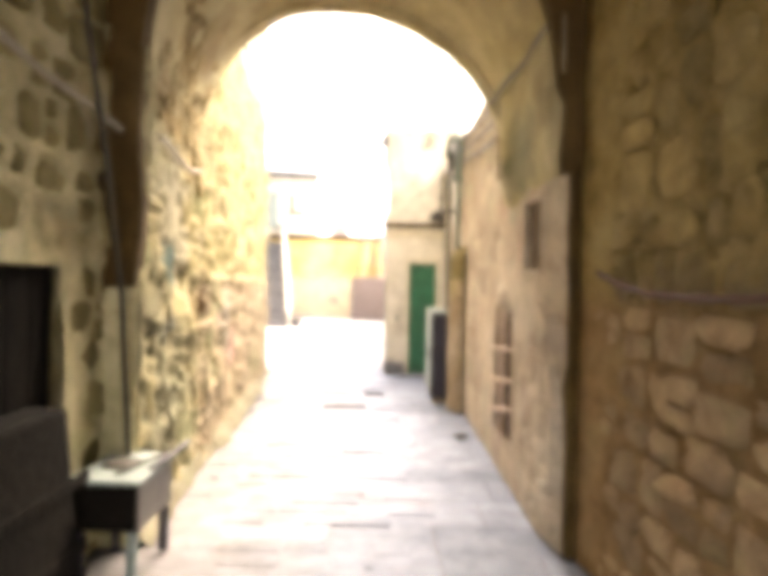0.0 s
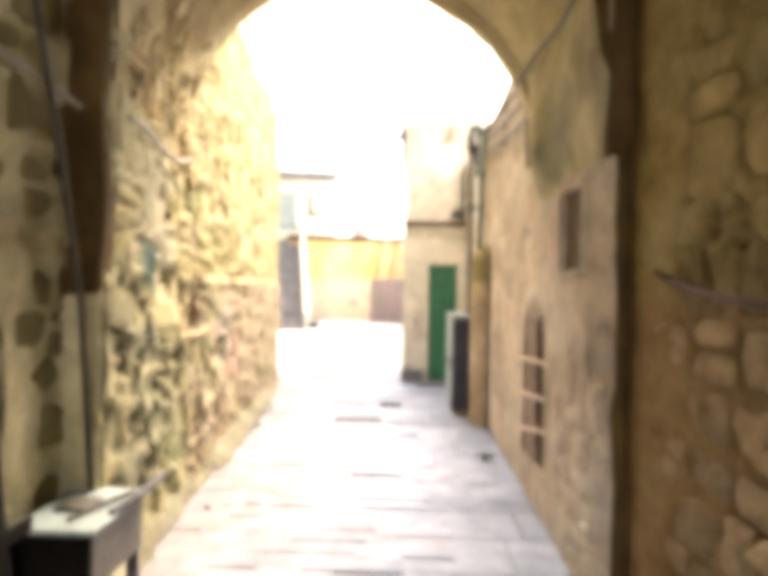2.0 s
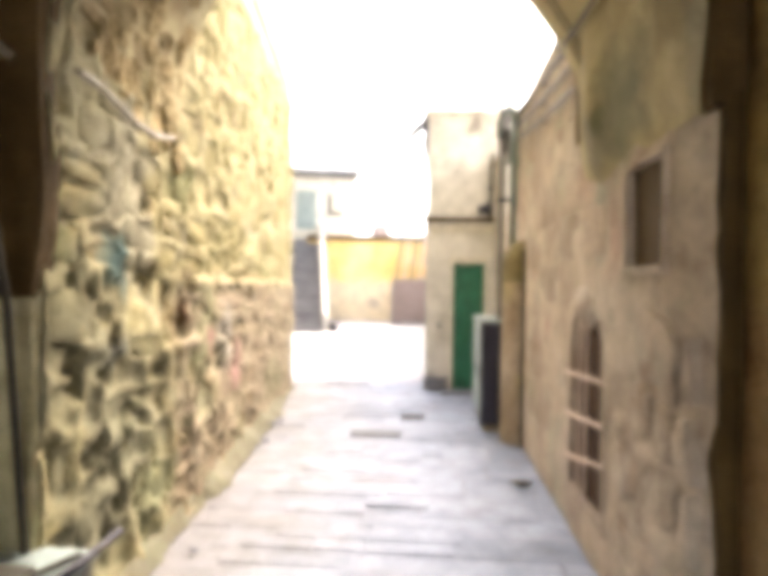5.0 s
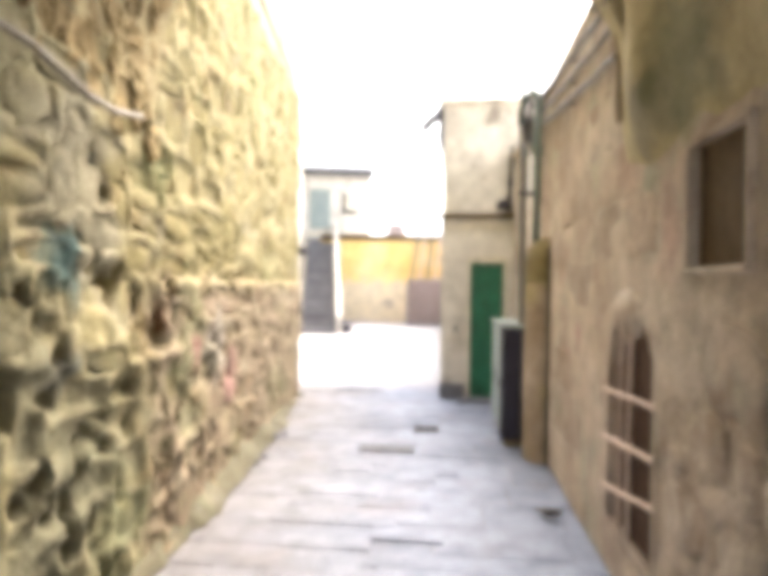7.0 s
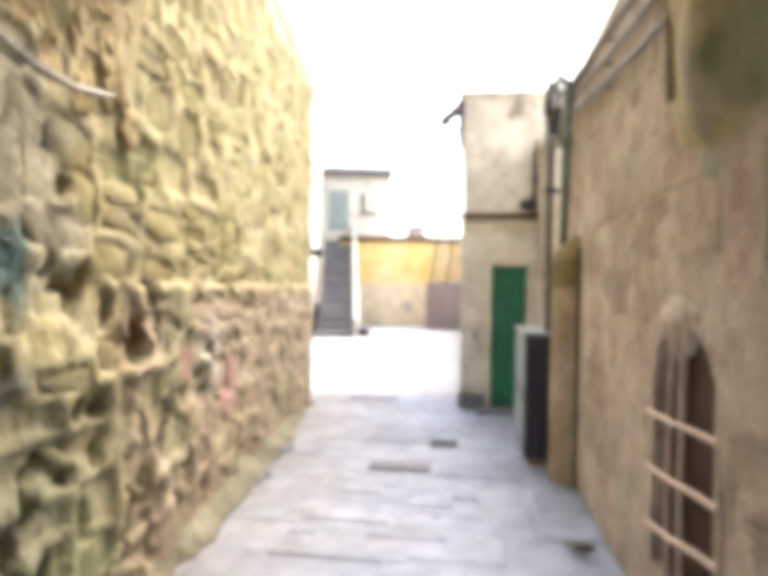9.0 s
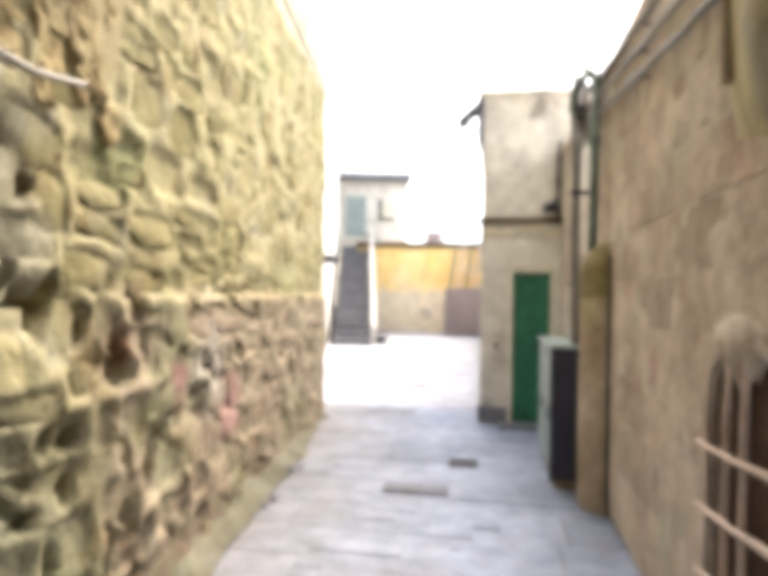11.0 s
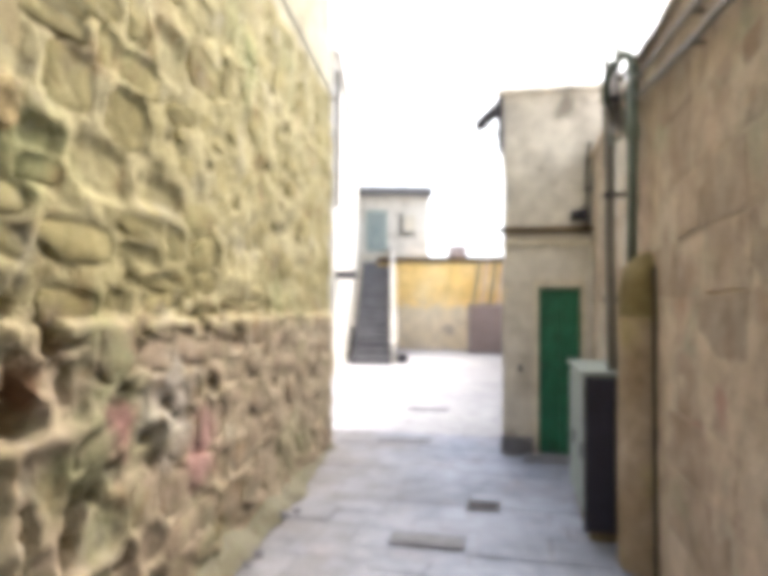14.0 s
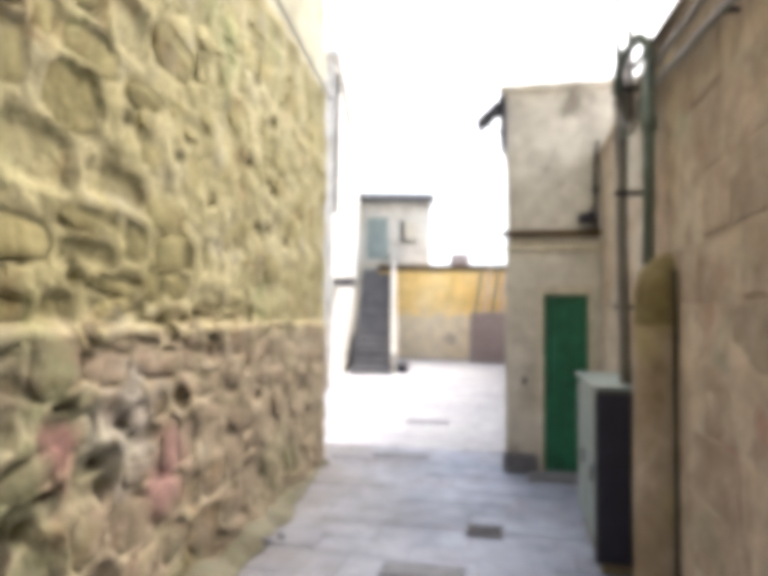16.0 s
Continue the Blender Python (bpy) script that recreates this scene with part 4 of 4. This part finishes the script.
for i in range(15):
    y = 4.74 + 0.44 * i / 14
    top = 1.40 + 0.06 * math.sin(math.pi * i / 14) + 0.02 * noise.noise(Vector((y * 12, 1, 0)))
    low = 1.20 + 0.10 * abs(y - 5.02) / 0.2 + 0.05 * noise.noise(Vector((y * 15, 5, 0)))
    rows_g.append([bm.verts.new((x + 0.008 * noise.noise(Vector((y * 9, z * 9, 0))), y, z)) for x, z in ((1.56, low), (1.515, low), (1.495, (low + top) / 2), (1.49, top), (1.56, top + 0.01))])
for a, c in zip(rows_g, rows_g[1:]):
    for k in range(5):
        bm.faces.new((a[k], c[k], c[(k + 1) % 5], a[(k + 1) % 5]))
bm.faces.new(rows_g[0])
bm.faces.new(rows_g[-1])
part("plaster_hood", bm, M_PLASTER, gr, "ragged pale plaster hanging over the bars", True)

# ---- left wall details ----
cb = thing("hanging_cable", (-0.8, 3.3, 0.5), "black cable hanging down the rubble wall", "cable")
part("wire", tube([(-0.80, 2.98, 2.9), (-0.79, 3.06, 2.6), (-0.77, 3.22, 2.0), (-0.745, 3.36, 1.36), (-0.74, 3.41, 0.9), (-0.735, 3.45, 0.51)], 0.015), M_CABLE, cb)
pp = thing("wall_pipe", (-0.7, 4.0, 2.2), "pale bent pipe fixed along the rubble wall", "pipe")
part("pipe", tube([(-0.82, 2.1, 2.37), (-0.82, 2.54, 2.30), (-0.82, 2.8, 2.26), (-0.81, 3.03, 2.25), (-0.79, 3.42, 2.20)], 0.018), M_LIGHTPIPE, pp)
part("pipe", tube([(-0.645, 3.58, 2.20), (-0.66, 3.75, 2.205), (-0.69, 4.11, 2.155), (-0.715, 4.35, 2.16), (-0.74, 4.62, 2.21)], 0.014), M_LIGHTPIPE, pp)
uc = thing("eaves_cable", (-1.1, 7, 3.9), "thin dark cable along the upper storey", "cable")
part("wire", tube(sagging((left_x(5.4) + 0.08, 5.4, 4.02), (left_x(10) + 0.06, 9.95, 3.86), 0.05, 12), 0.014), M_PIPE, uc)

# ---- cart, crate by the doorway ----
cart = thing("metal_cart", (-0.68, 3.3, 0), "small grey metal cart with a dark box under its tray", "cart")
part("tray", boxed(-0.84, -0.50, 3.02, 3.52, 0.485, 0.505, bevel=0.006), M_GREYMETAL, cart)
part("box", boxed(-0.82, -0.53, 3.05, 3.48, 0.30, 0.483, bevel=0.01), M_DARKMETAL, cart, "black metal box")
for x in (-0.80, -0.55):
    for y in (3.07, 3.47):
        part("leg", boxed(x - 0.022, x + 0.022, y - 0.015, y + 0.015, 0, 0.485), M_GREYMETAL if (x > -0.6 and y < 3.2) else M_DARKMETAL, cart)
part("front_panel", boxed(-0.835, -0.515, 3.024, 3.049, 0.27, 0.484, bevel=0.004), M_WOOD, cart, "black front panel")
part("side_panel", boxed(-0.529, -0.515, 3.05, 3.49, 0.26, 0.483, bevel=0.004), M_PIPE, cart)
part("handle", tube([(-0.52, 3.2, 0.51), (-0.48, 3.35, 0.53), (-0.46, 3.58, 0.55)], 0.014), M_DARKMETAL, cart)
tool = thing("flat_tool", (-0.68, 3.25, 0.505), "flat black tool lying on the tray", "tool")
part("blade", boxed(-0.76, -0.62, 3.2, 3.34, 0.505, 0.525, bevel=0.006), M_CABLE, tool)
part("grip", tube([(-0.64, 3.1, 0.518), (-0.58, 3.3, 0.522), (-0.53, 3.44, 0.522)], 0.011), M_CABLE, tool)
# crate in shade, with that shade painted into the wood
crate = thing("dark_crate", (-0.85, 2.9, 0), "tall wooden crate beside the doorway, near-black for its shade", "crate")
bm = boxed(-0.92, -0.74, 2.3, 3.0, 0.0, 0.88, bevel=0.03)
for v in bm.verts:
    v.co.y -= 0.16 * max(0.0, v.co.z - 0.6) / 0.28 if v.co.y > 2.9 else 0.0
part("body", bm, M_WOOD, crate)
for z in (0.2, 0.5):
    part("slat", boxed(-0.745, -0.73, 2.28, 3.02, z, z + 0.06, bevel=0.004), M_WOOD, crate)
# second added leaf, black like the unlit opening
part("cellar_door", boxed(-1.14, -1.09, 2.03, 3.0, 0, 1.57), M_WOOD, tagged(thing("door_2", (-1.2, 2.5, 0), "near-black wooden leaf added deeper in the shaded low doorway", "door", "", "structure")))

rc = thing("red_cable", (1.66, 2.3, 1.45), "rust-red cable sagging along the brown wall", "cable")
part("wire", tube([(1.645, 3.28, 1.51), (1.64, 3.18, 1.48), (1.635, 2.95, 1.44), (1.635, 2.7, 1.41), (1.635, 2.35, 1.395), (1.635, 1.98, 1.40), (1.64, 1.2, 1.45)], 0.014), M_REDCABLE, rc)
part("nail", tube([(1.625, 3.18, 1.49), (1.70, 3.18, 1.49)], 0.008), M_DARKMETAL, rc)
lit = thing("litter", (1.33, 5.97, 0), "crumpled dark scrap lying by the wall", "litter")
part("scrap", stone_bm(random.Random(3), (1.33, 5.95, 0.012), (0.12, 0.08, 0.05)), M_CABLE, lit)
part("scrap", stone_bm(random.Random(4), (1.27, 6.02, 0.012), (0.07, 0.05, 0.03)), M_PIPE, lit)
dr = thing("drain_cover", (0.46, 8.28, 0), "small iron drain cover set in the paving", "drain cover")
part("plate", boxed(0.33, 0.59, 8.18, 8.38, -0.02, 0.012, bevel=0.004), M_STEP, dr)
for k in range(4):
    part("rib", boxed(0.35, 0.57, 8.205 + k * 0.045, 8.22 + k * 0.045, 0.011, 0.018), M_DARKMETAL, dr)

# dark strips added for the shadows of shallow steps in the paving
for x, y, w in ((-0.90, 12.7, 0.62), (-0.88, 10.45, 0.64), (-0.12, 7.35, 0.5)):
    g = thing("dark_slab", (x + w / 2, y, 0), "low dark grey slab drawing the shadow of a shallow step", "slab", "worn slabs")
    part("slab", boxed(x, x + w, y, y + 0.22, -0.02, 0.014, bevel=0.006), M_WORN, g)

hook = thing("iron_hook", (0.12, 4.88, 3.45), "small iron hook under the arch crown", "hook")
part("shank", tube([(0.12, 4.89, 3.52), (0.12, 4.89, 3.44), (0.14, 4.89, 3.40), (0.16, 4.89, 3.42)], 0.008), M_PIPE, hook)
stub = thing("pipe_stub", (1.47, 3.68, 0.33), "short pale pipe stub sticking out of the wall", "pipe")
part("pipe", tube([(1.56, 3.68, 0.34), (1.46, 3.66, 0.33)], 0.028), M_FRAME, stub)
rng = random.Random(91)
for k in range(5):
    y = rng.uniform(4.3, 8.5)
    s = rng.uniform(0.03, 0.06)
    at = (left_x(y) + rng.uniform(0.12, 0.24), y, 0.004)
    whole("loose_stone", stone_bm(rng, at, (s * 1.3, s, s * 0.8)), M_WORN, "small loose stone at the foot of the rubble wall", "stone")["group"] = "loose stones"

# ---- the court beyond ----
D = Vector((-0.2, 0.98, 0)).normalized()
PERP = Vector((D.y, -D.x, 0))
stair = thing("outdoor_stairs", (-3.2, 20.3, 0), "long grey stone staircase climbing out of the court", "stairs")
SF = Matrix(((PERP.x, D.x, 0, -3.75), (PERP.y, D.y, 0, 20.1), (0, 0, 1, 0), (0, 0, 0, 1)))
for k in range(18):
    bm = boxed(0, 1.10, k * 0.42, k * 0.42 + 0.46, 0 if k == 0 else k * 0.19 - 0.19, k * 0.19 + 0.19, bevel=0.012)
    bm.transform(SF)
    part("step", bm, M_STEP, stair)
bm = bmesh.new()
lo = [[bm.verts.new(SF @ Vector((x, y, z))) for y, z in ((0.0, 0.0), (7.9, 0.0), (7.9, 4.1), (7.4, 4.1), (0.3, 0.7), (0.0, 0.55))] for x in (1.11, 1.26)]
bm.faces.new(lo[0])
bm.faces.new(lo[1])
for k in range(6):
    bm.faces.new((lo[0][k], lo[0][(k + 1) % 6], lo[1][(k + 1) % 6], lo[1][k]))
part("side_wall", bm, M_PALE, stair)
part("handrail", tube([SF @ Vector((0.02, 0.2, 1.0)), SF @ Vector((0.02, 7.6, 4.4))], 0.025), M_LIGHTPIPE, stair)

uh = thing("upper_house", (-5.0, 28.5, 3.4), "pale house above the stairs with a flat canopy", "house")
bm = boxed(-0.6, 2.7, 7.9, 11, 0, 6.2)
bm.transform(SF)
part("wall", bm, M_PALE, uh)
bm = boxed(-0.7, 2.8, 7.2, 11, 6.2, 6.5, bevel=0.03)
bm.transform(SF)
part("canopy", bm, M_STEP, uh)
bm = boxed(0.1, 0.95, 7.84, 7.93, 3.9, 5.6)
bm.transform(SF)
part("door", bm, M_GREYMETAL, uh)
bm = boxed(-0.1, 1.2, 7.55, 7.9, 3.4, 3.75)
bm.transform(SF)
part("landing", bm, M_FRAME, uh)
bm = boxed(1.5, 2.1, 7.84, 7.93, 4.6, 5.4)
bm.transform(SF)
w = part("window", bm, M_FRAME, uh)
for a in ((1.45, 1.62, 7.78, 7.86, 4.55, 5.45), (1.62, 2.1, 7.78, 7.86, 4.55, 4.70)):
    bm = boxed(*a)
    bm.transform(SF)
    part("shutter", bm, M_PIPE, w)

yw = whole("wall_ochre", boxed(-4.6, 0.4, 27.2, 27.6, 0, 3.35), M_YELLOW, "ochre-washed court wall with rust streaks", "wall", "structure")
whole("wall_ochre_coping", boxed(-4.6, 0.4, 27.1, 27.65, 3.35, 3.6, bevel=0.02), M_SHUTTER, "dark weathered coping on the ochre wall", "coping", "structure")
side = thing("side_building", (-4.0, 16.5, 0), "pale plastered building beside the stairs", "house")
BF = Matrix(((PERP.x, D.x, 0, -3.2), (PERP.y, D.y, 0, 16.4), (0, 0, 1, 0), (0, 0, 0, 1)))
bm = boxed(-4, 0, 0, 11.5, 0, 7.2)
bm.transform(BF)
part("wall", bm, M_PALE, side)
bm = boxed(-4, 0.12, -0.15, 11.5, 7.2, 7.4)
bm.transform(BF)
part("roof", bm, M_PALE, side)
bm = boxed(-0.1, 0.45, 0.4, 1.3, 2.25, 2.4, bevel=0.02)
bm.transform(BF)
part("awning", bm, M_DARKMETAL, side, "dark flat awning over a doorway")
part("down_pipe", tube([BF @ Vector((0.05, 0.1, 3.8)), BF @ Vector((0.05, 0.1, 6.9))], 0.05), M_PIPE, side)
buttr = thing("stepped_buttress", (0.0, 25.8, 0), "pinkish stone block with leaning poles", "stone block")
part("block", boxed(-0.9, 0.6, 25.6, 27.1, 0, 1.75, bevel=0.05), M_PINKSTONE, buttr)
for k in range(4):
    part("pole", tube([(-0.75 + k * 0.3, 26.0, 1.7), (-0.55 + k * 0.3, 26.9, 3.4)], 0.05), M_RUST if k % 2 else M_PIPE, buttr)
pot = thing("small_pot", (-2.3, 20.9, 0), "small dark pot at the foot of the stairs", "pot")
part("bowl", tube([(-2.45, 20.9, 0), (-2.45, 20.9, 0.12), (-2.45, 20.9, 0.2)], 0.16, 12), M_DARKMETAL, pot)
part("rim", tube([(-2.45, 20.9, 0.2), (-2.45, 20.9, 0.24)], 0.19, 12), M_DARKMETAL, pot)
far = thing("far_house", (-3, 40, 0), "pale pinkish house with rooftop tanks far behind", "house")
part("wall", boxed(-9, 4, 40, 50, 0, 4.6), M_PINKSTONE, far)
part("roof_tank", tube([(-2.6, 40.5, 4.6), (-2.6, 40.5, 5.4)], 0.6, 14), M_PINKSTONE, far)
part("roof_hut", boxed(0.2, 1.8, 40.5, 42, 4.6, 6.2), M_STEP, far)
whole("wall_court_right", boxed(0.6, 6, 15.0, 27.2, 0, 3.4), M_PALE, "plain court wall", "wall", "structure")

# ---- paving ----
floor = whole("floor", boxed(-6, 6, -3.6, 27.2, -0.034, -0.025), M_JOINT, "pale worn stone paving of the alley and court", "floor", "structure")
rng = random.Random(77)
slabs = [boxed(-0.5, 0.5, -0.5, 0.5, -0.028, rng.uniform(-0.006, 0.006)) for _ in range(4)]
kinds = []
for bm in slabs:
    top = [v for v in bm.verts if v.co.z > -0.02]
    for v in top:
        v.co.z += rng.uniform(-0.003, 0.003)
        v.co.x *= 0.994
        v.co.y *= 0.985
    kinds.append(mesh_of("slab", bm, M_PAVE))
joined = {"paving": ([], [], M_PAVE), "court_paving": ([], [], M_SUNCOURT)}
count = 0


def lay(x, w, y, d, gap, rise):
    """One slab of the paving at its place."""
    global count
    m = Matrix.Translation((x + w / 2, y + d / 2, rise)) @ Matrix.Diagonal((w - gap, d - gap, 1, 1))
    me = rng.choice(kinds)
    if 2.8 < y < 10 and count < 300:
        ob = new("slab", me)
        ob.matrix_world = m
        ob.parent = floor
        count += 1
    else:
        # past the alley the slabs take the paler, painted-sun colour
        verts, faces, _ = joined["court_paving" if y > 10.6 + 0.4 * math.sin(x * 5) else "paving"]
        base = len(verts)
        verts += [m @ v.co for v in me.vertices]
        faces += [[base + i for i in p.vertices] for p in me.polygons]


def rows_between(x0, x1, y0, y1, deep, wide, gap, rise=0.0):
    y = y0
    while y < y1 - 0.02:
        d = min(rng.uniform(*deep), y1 - y)
        x = x0
        while x < x1 - 0.02:
            w = rng.uniform(*wide)
            if x1 - x - w < wide[0] * 0.6:
                w = x1 - x
            lay(x, w, y, d, gap, rise + rng.uniform(-0.002, 0.002))
            x += w
        y += d


y = 3.0
while y < 7.3:                      # worn setts along the middle, in broken rows
    d = rng.uniform(0.15, 0.22)
    if rng.random() < 0.88:
        x = -0.34 + 0.13 * max(0.0, y - 5.6) + rng.uniform(-0.12, 0.12)
        end = x + rng.uniform(0.5, 0.8)
        while x < end:
            w = rng.uniform(0.22, 0.55)
            lay(x, w, y, d, 0.014, -0.002 + rng.uniform(-0.002, 0.002))
            x += w
    y += d
rows_between(-1.7, 1.75, 0.0, 7.3, (0.26, 0.5), (0.5, 1.2), 0.005, -0.013)
rows_between(-1.8, 1.7, 7.3, 10.3, (0.25, 0.42), (0.45, 1.1), 0.006, -0.01)
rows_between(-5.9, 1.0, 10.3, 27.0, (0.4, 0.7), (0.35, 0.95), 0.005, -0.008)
for name, (verts, faces, mat) in joined.items():
    me = bpy.data.meshes.new(name)
    me.from_pydata(verts, [], faces)
    me.materials.append(mat)
    ob = new(name, me)
    ob.parent = floor
    tagged(ob, kind="stuff")
